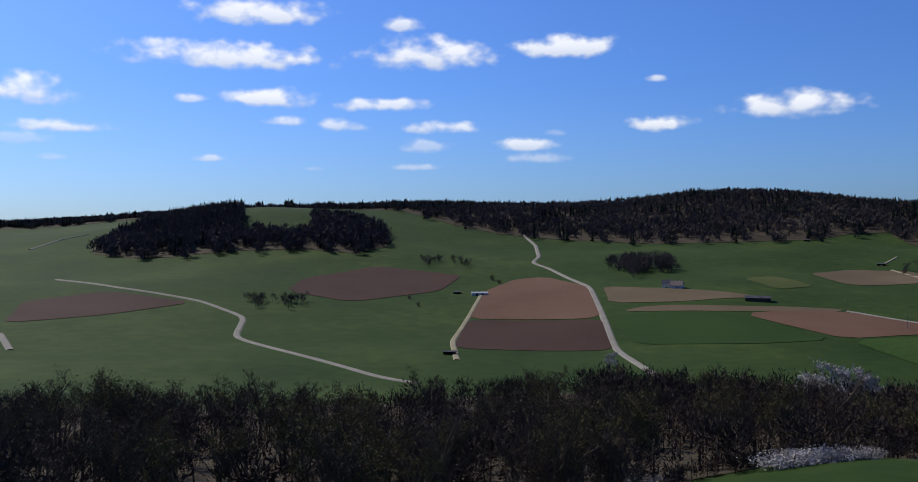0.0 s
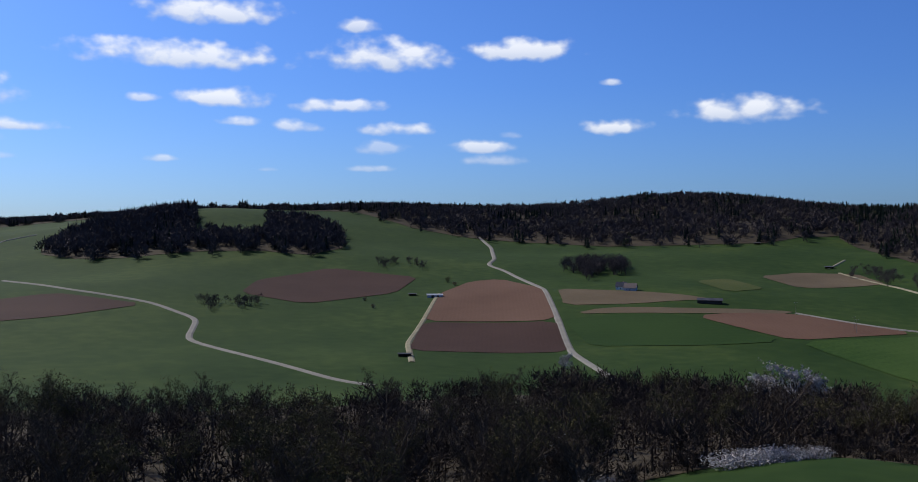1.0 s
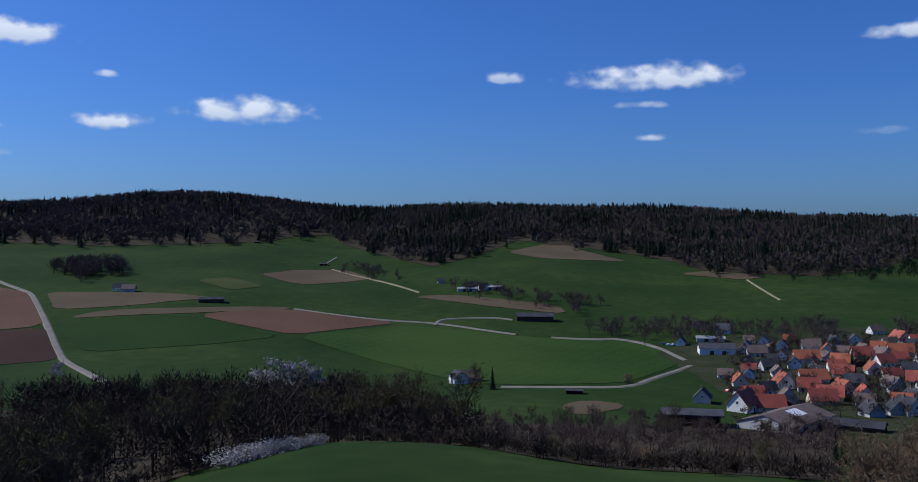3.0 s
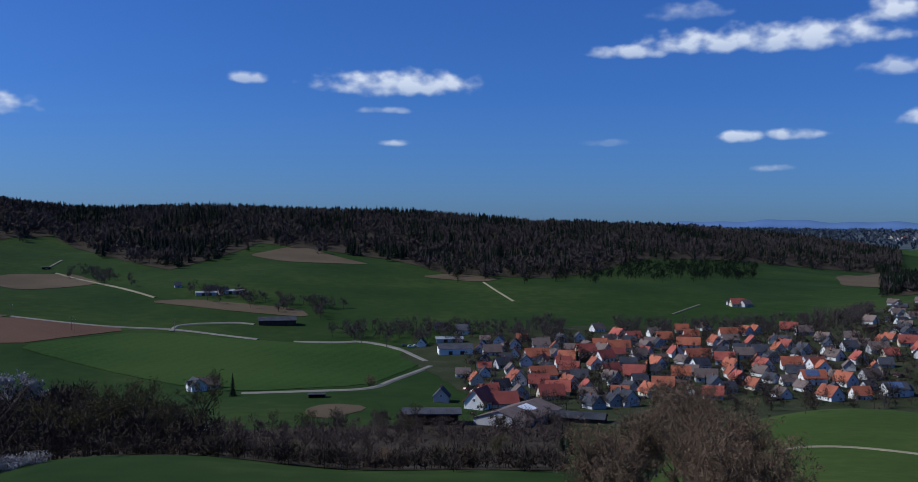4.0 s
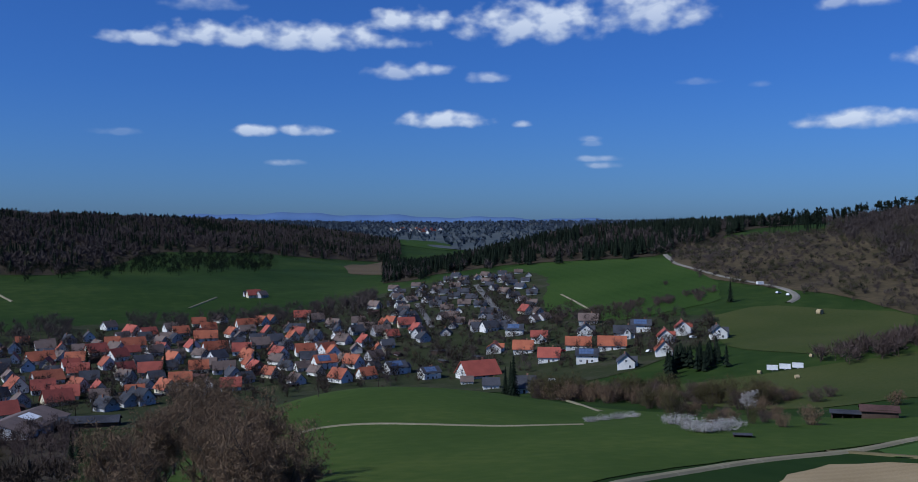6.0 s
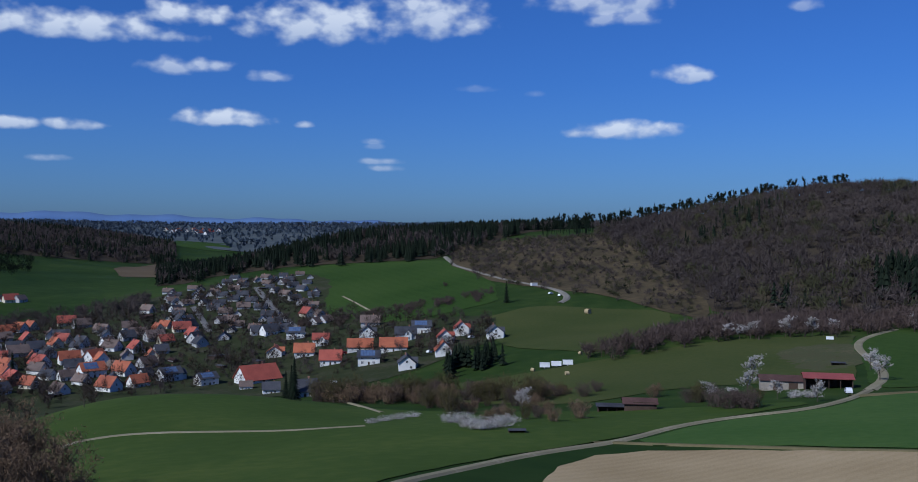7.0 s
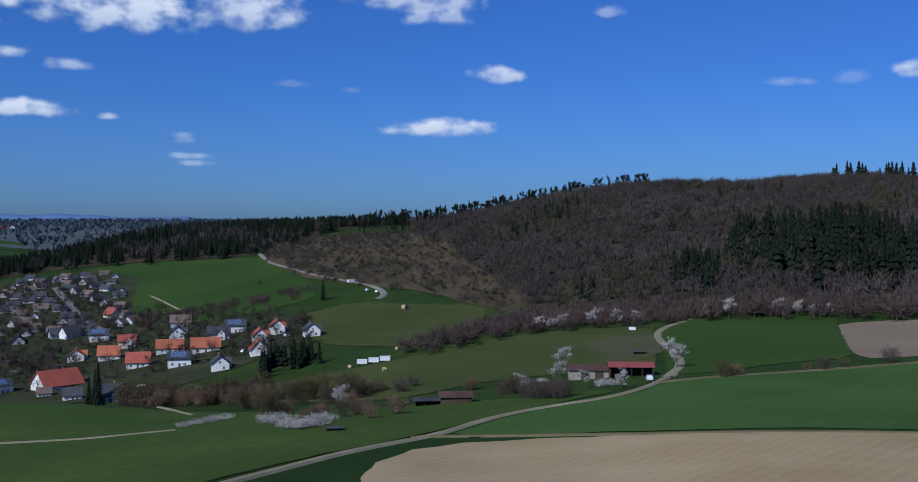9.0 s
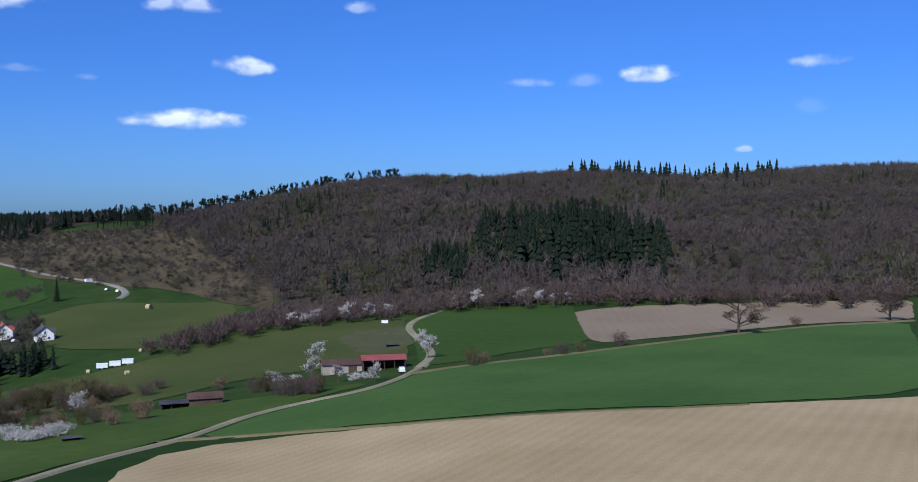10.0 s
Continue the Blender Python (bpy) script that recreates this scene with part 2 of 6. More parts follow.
# ---------------------------------------------------------------- materials
def surface(name, dark, light, scale=0.05, fine=2.0, rough=0.9, bump=0.0, stripe=0.0, stripe_turn=0.0, vary=0.0, third=None, metal=0.0, island=False, stripe_gain=0.13):
    """A surface with stains at a large scale, grain at a fine one, optional rows, and variation from piece to piece."""
    m = bpy.data.materials.new(name)
    m.use_nodes = True
    n = Net(m.node_tree)
    shader = m.node_tree.nodes["Principled BSDF"]
    shader.inputs["Roughness"].default_value, shader.inputs["Metallic"].default_value = rough, metal
    shader.inputs["Specular IOR Level"].default_value = 0.04 if rough > 0.82 else 0.4
    place = n.add("ShaderNodeNewGeometry")
    big = n.add("ShaderNodeTexNoise")
    big.inputs["Scale"].default_value, big.inputs["Detail"].default_value = scale, 5
    n.link(place.outputs["Position"], big.inputs["Vector"])
    small = n.add("ShaderNodeTexNoise")
    small.inputs["Scale"].default_value, small.inputs["Detail"].default_value = fine, 3
    n.link(place.outputs["Position"], small.inputs["Vector"])
    value = n.math("ADD", n.math("MULTIPLY", n.math("SUBTRACT", big.outputs[0], 0.5), 2.0), n.math("MULTIPLY", n.math("SUBTRACT", small.outputs[0], 0.5), 1.1))
    if stripe:
        spun = n.add("ShaderNodeMapping")
        spun.inputs["Rotation"].default_value = (0, 0, radians(stripe_turn))
        n.link(place.outputs["Position"], spun.inputs["Vector"])
        rows = n.add("ShaderNodeTexWave")
        rows.bands_direction = "X"
        rows.inputs["Scale"].default_value, rows.inputs["Distortion"].default_value = 0.314 / stripe, 1.2
        rows.inputs["Detail"].default_value, rows.inputs["Detail Scale"].default_value = 3.0, 0.25
        n.link(spun.outputs[0], rows.inputs["Vector"])
        value = n.math("ADD", value, n.math("MULTIPLY", n.math("SUBTRACT", rows.outputs["Fac"], 0.5), stripe_gain))
    if vary:
        piece = place.outputs["Random Per Island"] if island else n.add("ShaderNodeObjectInfo").outputs["Random"]
        value = n.math("ADD", value, n.math("MULTIPLY", n.math("SUBTRACT", piece, 0.5), vary))
    ramp = n.add("ShaderNodeValToRGB")
    ramp.color_ramp.elements[0].color, ramp.color_ramp.elements[1].color = (*dark, 1), (*light, 1)
    if third:
        ramp.color_ramp.elements.new(0.55).color = (*third, 1)
    n.link(n.math("ADD", n.math("MULTIPLY", value, 0.72), 0.5, clamp=True), ramp.inputs[0])
    n.link(ramp.outputs[0], shader.inputs["Base Color"])
    if bump:
        relief = n.add("ShaderNodeBump")
        relief.inputs["Strength"].default_value, relief.inputs["Distance"].default_value = 0.6, bump
        n.link(small.outputs[0], relief.inputs["Height"])
        n.link(relief.outputs[0], shader.inputs["Normal"])
    return m


M_GRASS = surface("grass", (0.012, 0.028, 0.006), (0.046, 0.066, 0.016), 0.010, 0.10, bump=0.2, third=(0.024, 0.044, 0.010))
M_GRASS_BRIGHT = surface("winter_wheat", (0.017, 0.041, 0.007), (0.048, 0.079, 0.018), 0.010, 0.5, bump=0.15, stripe=9, stripe_turn=20)
M_GRASS_DEEP = surface("young_wheat", (0.014, 0.032, 0.007), (0.025, 0.049, 0.011), 0.012, 0.5, bump=0.15, stripe=8, stripe_turn=60)
M_HILLTOP = surface("sunny_meadow", (0.030, 0.052, 0.010), (0.070, 0.092, 0.021), 0.02, 0.3, bump=0.15, third=(0.044, 0.070, 0.015))
M_WHEAT = surface("dense_wheat", (0.032, 0.070, 0.016), (0.063, 0.106, 0.028), 0.025, 0.5, bump=0.12, stripe=9, stripe_turn=105, stripe_gain=0.08)
M_OLIVE = surface("dry_meadow", (0.034, 0.050, 0.013), (0.067, 0.074, 0.024), 0.02, 0.7, bump=0.2)
M_PADDOCK = surface("trodden_paddock", (0.075, 0.058, 0.036), (0.140, 0.105, 0.068), 0.04, 1.0, bump=0.15, third=(0.060, 0.066, 0.030))
M_PLOUGH_RED = surface("red_brown_soil", (0.082, 0.045, 0.029), (0.129, 0.076, 0.052), 0.015, 0.8, bump=0.2, stripe=3, stripe_turn=-40)
# a darker tone of the ploughed soil
M_PLOUGH_DARK = surface("dark_soil", (0.034, 0.019, 0.015), (0.059, 0.034, 0.026), 0.015, 0.8, bump=0.2, stripe=3, stripe_turn=-40)
M_PLOUGH_PALE = surface("bleached_soil", (0.152, 0.114, 0.077), (0.228, 0.178, 0.125), 0.02, 0.8, bump=0.2, stripe=4, stripe_turn=75)
M_PLOUGH_TAN = surface("pale_soil", (0.069, 0.052, 0.031), (0.118, 0.090, 0.057), 0.02, 0.8, bump=0.2, stripe=4, stripe_turn=75)
M_PLOUGH_NEAR = surface("dry_tilled_soil", (0.243, 0.180, 0.095), (0.365, 0.281, 0.162), 0.05, 2.5, bump=0.12, stripe=2.4, stripe_turn=98, stripe_gain=0.22)
M_LITTER = surface("leaf_litter", (0.030, 0.024, 0.016), (0.062, 0.050, 0.034), 0.03, 0.6, bump=0.2)
M_SCRUB = surface("dry_scrub_ground", (0.026, 0.024, 0.014), (0.105, 0.080, 0.046), 0.035, 0.25, bump=0.2)
M_LANE = surface("pale_asphalt", (0.144, 0.132, 0.112), (0.224, 0.208, 0.176), 0.1, 2.0)
M_TRACK = surface("gravel_track", (0.17, 0.148, 0.104), (0.31, 0.268, 0.196), 0.1, 1.5, third=(0.20, 0.18, 0.115))
M_STREET = surface("grey_asphalt", (0.104, 0.104, 0.104), (0.176, 0.168, 0.160), 0.1, 2.0)
M_TWIG = surface("bare_twigs", (0.042, 0.034, 0.032), (0.092, 0.074, 0.068), 0.012, 0.12, vary=0.10, island=True, third=(0.066, 0.053, 0.049))
# far land and horizon hills: the blue of distance haze is mixed into the base colour
M_HAZE_LAND = surface("far_wooded_land", (0.040, 0.056, 0.070), (0.100, 0.110, 0.105), 0.004, 0.02)
M_HAZE_HILL = surface("distant_blue_hills", (0.085, 0.150, 0.300), (0.115, 0.190, 0.350), 0.002, 0.01)
M_TWIG_NEAR = surface("bare_branches", (0.029, 0.022, 0.016), (0.070, 0.053, 0.038), 0.1, 0.9, vary=0.6)
M_BUD = surface("budding_twigs", (0.048, 0.044, 0.019), (0.092, 0.078, 0.037), 0.1, 0.9, vary=0.7)
M_NEEDLE = surface("dark_needles", (0.006, 0.010, 0.007), (0.016, 0.023, 0.014), 0.02, 0.3, vary=0.7, island=True)
M_GREENING = surface("first_green_leaves", (0.030, 0.032, 0.018), (0.072, 0.070, 0.036), 0.02, 0.12, vary=0.3, island=True)
M_BLOSSOM = surface("white_blossom", (0.20, 0.185, 0.17), (0.50, 0.47, 0.45), 0.3, 1.5, vary=0.5)
M_BARK = surface("grey_bark", (0.048, 0.038, 0.030), (0.104, 0.084, 0.068), 0.3, 3.0)
M_GARDEN = surface("village_gardens", (0.021, 0.029, 0.011), (0.068, 0.059, 0.044), 0.06, 0.5, third=(0.034, 0.040, 0.018))
M_VERGE = surface("dry_grass_verge", (0.084, 0.076, 0.036), (0.148, 0.124, 0.068), 0.08, 1.0)
M_TWIG_DARK = surface("dark_valley_twigs", (0.026, 0.020, 0.016), (0.060, 0.046, 0.036), 0.05, 0.2, vary=0.3, island=True)
M_BRUSH_RED = surface("reddish_brown_twigs", (0.050, 0.037, 0.032), (0.096, 0.070, 0.062), 0.03, 0.4, vary=0.3, island=True)
M_BRUSH = surface("light_brown_twigs", (0.096, 0.064, 0.041), (0.180, 0.124, 0.080), 0.1, 0.9, vary=0.4)
# trees of the tableland, base colour shifted to blue-grey in place of haze
M_HAZE_TREES = surface("far_hazy_woods", (0.038, 0.052, 0.072), (0.070, 0.088, 0.110), 0.004, 0.02, vary=0.3, island=True)


# ---------------------------------------------------------------- ground
def mesh_object(name, verts, faces, material, smooth=False):
    """A mesh object from arrays of corners and of triangles or quads."""
    me = bpy.data.meshes.new(name)
    verts, faces = np.asarray(verts, np.float32), np.asarray(faces, np.int32)
    count, sides = faces.shape
    me.vertices.add(len(verts))
    me.vertices.foreach_set("co", verts.ravel())
    me.loops.add(count * sides)
    me.loops.foreach_set("vertex_index", faces.ravel())
    me.polygons.add(count)
    me.polygons.foreach_set("loop_start", np.arange(0, count * sides, sides, dtype=np.int32))
    me.polygons.foreach_set("use_smooth", np.full(count, smooth))
    me.materials.append(material)
    me.update()
    me.validate()
    return new(name, me)


def build_ground():
    a = np.radians(BEARINGS)
    x = np.append((-RINGS[:, None] * np.sin(a)).ravel(), 0.0)
    y = np.append((RINGS[:, None] * np.cos(a)).ravel(), 0.0)
    z = np.append(HEIGHTS.ravel(), -27.3)
    n, k = len(BEARINGS), len(RINGS)
    i, j = np.meshgrid(np.arange(k - 1), np.arange(n - 1), indexing="ij")
    p = (i * n + j).ravel()
    quads = np.stack([p, p + 1, p + n + 1, p + n], 1)[:, ::-1]
    tris = np.concatenate([quads[:, [0, 1, 2]], quads[:, [0, 2, 3]],
                           np.stack([np.arange(n - 1), np.full(n - 1, n * k), np.arange(1, n)], 1)[:, ::-1]])
    ob = mesh_object("ground", np.stack([x, y, z], 1), tris, M_GRASS, smooth=True)
    tagged(ob, "rolling green spring grassland of a wide valley", "ground", kind="structure")


build_ground()
from mathutils.geometry import delaunay_2d_cdt


def densify(points, step, closed=True):
    """The outline with corners no farther apart than step."""
    out = []
    pairs = zip(points, points[1:] + points[:1]) if closed else zip(points, points[1:])
    for (x0, y0), (x1, y1) in pairs:
        n = max(1, int(math.hypot(x1 - x0, y1 - y0) / step))
        out += [(x0 + (x1 - x0) * i / n, y0 + (y1 - y0) * i / n) for i in range(n)]
    return out if closed else out + [points[-1]]


def rounded(points, closed=True):
    """Corners cut once, as ploughs and wheels cut them."""
    out = [] if closed else [points[0]]
    pairs = list(zip(points, points[1:] + points[:1])) if closed else list(zip(points, points[1:]))
    for (x0, y0), (x1, y1) in pairs:
        cut = min(0.25, 9.0 / max(math.hypot(x1 - x0, y1 - y0), 1.0))
        out += [(x0 + (x1 - x0) * cut, y0 + (y1 - y0) * cut), (x1 + (x0 - x1) * cut, y1 + (y0 - y1) * cut)]
    return out if closed else out + [points[-1]]


def drape(name, points, material, lift, step=None):
    """A sheet of that outline laid on the ground."""
    xs, ys = [p[0] for p in points], [p[1] for p in points]
    wide = max(max(xs) - min(xs), max(ys) - min(ys))
    step = step or max(4.0, wide / 45)
    outline = densify(points, step)
    rng = random.Random(int(abs(xs[0]) * 7 + abs(ys[0])))
    outline = [(x + rng.uniform(-0.1, 0.1) * step, y + rng.uniform(-0.1, 0.1) * step) for x, y in outline]
    inner = [(x + rng.uniform(-0.2, 0.2) * step, y + rng.uniform(-0.2, 0.2) * step)
             for x in np.arange(min(xs), max(xs), step) for y in np.arange(min(ys), max(ys), step)]
    n = len(outline)
    v, _, f, _, _, _ = delaunay_2d_cdt([Vector(p) for p in outline + inner], [], [list(range(n))], 1, 0.01)
    v = np.array([(p.x, p.y) for p in v])
    z = ground_z(v[:, 0], v[:, 1]) + lift + np.hypot(v[:, 0], v[:, 1]) * 0.0003
    tris = np.array([t for t in f if len(t) == 3])
    e1, e2 = v[tris[:, 1]] - v[tris[:, 0]], v[tris[:, 2]] - v[tris[:, 0]]
    back = e1[:, 0] * e2[:, 1] - e1[:, 1] * e2[:, 0] < 0
    tris[back] = tris[back][:, ::-1]
    edges = np.sort(np.concatenate([tris[:, [0, 1]], tris[:, [1, 2]], tris[:, [2, 0]]]), axis=1)
    pairs, count = np.unique(edges, axis=0, return_counts=True)
    rim = np.unique(pairs[count == 1])
    z[rim] = ground_z(v[rim, 0], v[rim, 1]) + 0.09 + np.hypot(v[rim, 0], v[rim, 1]) * 0.0003          # the rim meets the turf
    return mesh_object(name, np.column_stack([v, z]), tris, material, smooth=True)


FIELD_WORDS = {
    "red_brown_soil": "freshly ploughed field of red-brown soil", "dark_soil": "dark moist ploughed field among meadows",
    "bleached_soil": "bleached tan tilled field below the wood", "pale_soil": "pale tan tilled field on the slope", "dry_tilled_soil": "dry tan tilled field with drill rows",
    "winter_wheat": "bright green field of young winter wheat", "sunny_meadow": "short green meadow on the rounded hilltop", "dense_wheat": "dense even field of green wheat", "young_wheat": "deep green field of young wheat",
    "dry_meadow": "olive green dry meadow on the slope", "village_gardens": "patchy gardens and yards between the houses", "trodden_paddock": "brown trodden paddock behind the barn"}
laid = [0]


def field(name, material, points):
    laid[0] += 1
    ob = drape(name, rounded(points), material, 0.06 + 0.002 * laid[0])
    return tagged(ob, FIELD_WORDS[material.name], "field", kind="structure")


LANE_WORDS = {"lane": (M_LANE, "pale asphalt field lane"), "farm_track": (M_TRACK, "pale gravel farm track through the fields"),
              "verge": (M_VERGE, "dry grass verge between two fields"), "street": (M_STREET, "grey asphalt village street")}


def lane(name, width, points):
    """A strip of that width along a line in the plan."""
    points = densify(rounded(rounded(points, False), False), 7, False)
    strips = [[], [], [], []]
    for i, p in enumerate(points):
        a, b = Vector(points[max(i - 1, 0)]), Vector(points[min(i + 1, len(points) - 1)])
        side = (b - a).normalized().orthogonal() * width
        for strip, f in zip(strips, (0.55, 0.30, -0.30, -0.55)):
            strip.append((p[0] + side.x * f, p[1] + side.y * f))
    v = np.array([q for row in zip(*strips) for q in row])
    z = ground_z(v[:, 0], v[:, 1])
    crown = np.tile(np.array([False, True, True, False]), len(points))
    z = np.where(crown, z + 0.26 + np.hypot(v[:, 0], v[:, 1]) * 0.00045, z + 0.0)
    k = np.arange(0, 4 * len(points) - 4, 4)
    quads = np.concatenate([np.stack([k + i, k + 4 + i, k + 5 + i, k + 1 + i], 1) for i in range(3)])
    words = LANE_WORDS[name]
    return tagged(mesh_object(name, np.column_stack([v, z]), quads, words[0]), words[1], "road", kind="structure")


# ---------------------------------------------------------------- fields, lanes and tracks, by their corners in the plan
field("ploughed_field", M_PLOUGH_RED, [(-561, 604), (-588, 677), (-574, 704), (-523, 682), (-490, 663), (-409, 566), (-482, 503)])
field("ploughed_field", M_PLOUGH_DARK, [(-480, 499), (-407, 562), (-337, 482), (-371, 441), (-402, 406)])
field("stubble_field", M_PLOUGH_TAN, [(-485, 673), (-441, 675), (-367, 680), (-340, 678), (-382, 632), (-434, 610)])
field("stubble_field", M_PLOUGH_TAN, [(-410, 586), (-399, 612), (-342, 634), (-278, 678), (-280, 660), (-334, 617)])
field("ploughed_field", M_PLOUGH_RED, [(-325, 614), (-307, 641), (-274, 669), (-232, 660), (-187, 652), (-238, 580)])
field("ploughed_field", M_PLOUGH_TAN, [(-394, 873), (-380, 934), (-330, 951), (-279, 879), (-329, 809)])
field("stubble_field", M_OLIVE, [(-403, 762), (-398, 816), (-340, 768), (-350, 719)])
field("ploughed_field", M_PLOUGH_TAN, [(-214, 773), (-184, 790), (-90, 770), (-77, 734), (-136, 746)])
field("ploughed_field", M_PLOUGH_TAN, [(-188, 1100), (-141, 1202), (-45, 1049), (-142, 1057)])
field("stubble_field", M_PLOUGH_TAN, [(4, 974), (41, 1003), (93, 977), (68, 951)])
field("meadow", M_GRASS_BRIGHT, [(-235, 577), (-179, 645), (-100, 633), (-45, 627), (-34, 637), (-10, 610), (7, 562), (-23, 468), (-81, 460), (-164, 517)])
field("meadow", M_GRASS_DEEP, [(-403, 566), (-386, 592), (-329, 613), (-242, 574), (-275, 539), (-337, 503)])
field("ploughed_field", M_PLOUGH_DARK, [(-668, 476), (-721, 534), (-738, 634), (-645, 665), (-595, 585), (-598, 488)])
field("ploughed_field", M_PLOUGH_DARK, [(-668, 246), (-762, 296), (-761, 362), (-664, 386), (-656, 312)])
field("garden_plot", M_PLOUGH_TAN, [(-46, 392), (-36, 412), (-18, 403), (-22, 386), (-36, 367)])
field("stubble_field", M_PLOUGH_PALE, [(420, 102), (448, 80), (476, 24), (494, -25), (492, -42), (412, -36), (390, -1), (349, 28), (314, 56), (305, 67), (353, 84)])
field("meadow", M_OLIVE, [(370, 373), (426, 376), (447, 299), (418, 276), (306, 232), (316, 295)])
field("meadow", M_OLIVE, [(232, 268), (262, 244), (290, 228), (313, 216), (327, 212), (345, 205), (358, 192), (368, 177), (384, 167), (357, 157), (270, 117), (246, 160), (202, 170), (205, 215)])
field("meadow", M_GRASS_BRIGHT, [(507, 766), (548, 731), (576, 618), (489, 471), (426, 407), (369, 416), (342, 451), (414, 590)])
field("bare_paddock", M_PADDOCK, [(324, 174), (357, 156), (335, 143), (299, 128), (283, 140)])
field("meadow", M_GRASS_BRIGHT, [(350, 156), (424, 166), (453, 110), (404, 97), (307, 69), (289, 85), (253, 99), (259, 109), (308, 131)])
field("stubble_field", M_PLOUGH_TAN, [(551, 1228), (769, 1534), (644, 1228), (488, 960), (497, 1090)])
field("ploughed_field", M_PLOUGH_NEAR, [(107, 94), (134, 101), (148, 80), (156, 51), (163, 27), (176, 9), (190, -16), (199, -24), (150, -55), (42, -15), (39, 23), (49, 34)])
field("meadow", M_HILLTOP, [polar(-10, 100), polar(-15, 200), polar(-19, 285), polar(-24, 318), polar(-30, 320), polar(-35, 302), polar(-39, 280), polar(-43, 262), polar(-47, 250), polar(-53, 242), (206, 124), (222, 102), (186, 109), (144, 109), (111, 108), (84, 100), (60, 88)])
field("wheat_field", M_WHEAT, [(140, 104), (152, 82), (158, 60), (165, 28), (178, 8), (200, -20), (272, -26), (400, -33), (375, -1), (334, 27), (298, 50), (270, 71), (246, 90), (230, 99), (222, 96), (201, 96), (186, 103), (167, 106)])
field("stubble_field", M_PLOUGH_PALE, [(202, -21), (270, -28), (300, -70), (215, -70)])
lane("verge", 3.5, [(232, 102), (248, 90), (272, 71), (300, 50), (336, 27), (377, -1), (409, -35)])
lane("lane", 4, [(-897, 379), (-767, 379), (-665, 394), (-588, 383), (-523, 333), (-460, 324), (-395, 314), (-351, 306), (-327, 308)])
lane("lane", 4.5, [(-865, 1010), (-773, 930), (-676, 819), (-647, 772), (-605, 750), (-496, 668), (-404, 562), (-334, 478), (-292, 439), (-255, 407)])
lane("farm_track", 3.5, [(-561, 604), (-478, 497), (-426, 430), (-368, 375)])
lane("lane", 3.5, [(-275, 671), (-204, 657), (-162, 662), (-102, 638)])
lane("lane", 3.5, [(-162, 653), (-165, 681), (-128, 701), (-114, 697)])
lane("lane", 4.5, [(-78, 633), (-45, 634), (-35, 642), (-10, 617), (8, 563)])
lane("lane", 4.2, [(-80, 454), (-50, 452), (-20, 454), (-10, 490), (10, 544)])
lane("farm_track", 3, [(-366, 974), (-374, 1041)])
lane("farm_track", 3, [(-347, 952), (-285, 880), (-210, 793)])
lane("farm_track", 2.2, [(70, 950), (88, 834)])
lane("farm_track", 2.2, [(212, 777), (249, 824)])
lane("farm_track", 2.1, [(75, 193), (80, 196), (86, 194), (93, 189), (106, 177), (114, 169), (122, 166), (129, 163)])
lane("farm_track", 1.8, [(210, 286), (181, 232), (166, 202)])
lane("farm_track", 2.1, [(38, 66), (62, 86), (84, 97), (111, 105), (127, 107), (144, 106), (167, 109), (186, 106), (201, 99), (222, 99), (247, 104)])
lane("farm_track", 3.4, [(247, 104), (283, 114), (312, 130), (337, 146), (356, 154), (378, 159), (413, 163)])
lane("lane", 4, [(601, 641), (546, 572), (501, 476), (478, 402), (458, 377), (439, 369)])
lane("street", 6, [(418, 668), (364, 558), (319, 459)])
lane("street", 5, [(345, 636), (318, 575), (294, 522)])
lane("lane", 4, [(-1195, 472), (-1245, 529), (-1246, 569)])
lane("lane", 4, [(-624, 228), (-562, 211)])
lane("farm_track", 2, [(421, 557), (405, 519), (386, 479)])
lane("verge", 1.6, [(138, 108), (142, 106), (150, 81), (154, 61), (159, 32), (173, 11)])


field("village_ground", M_GARDEN, [polar(-2.5, 470), polar(1, 600), polar(-6, 700), polar(-14, 740), polar(-22, 760), polar(-28, 840), polar(-34, 880), polar(-36.5, 800), polar(-36, 640), polar(-40, 560), polar(-46, 540), polar(-46.5, 470), polar(-41, 400), polar(-36, 385), polar(-31, 390), polar(-24, 360), polar(-14, 350), polar(-6, 372)])


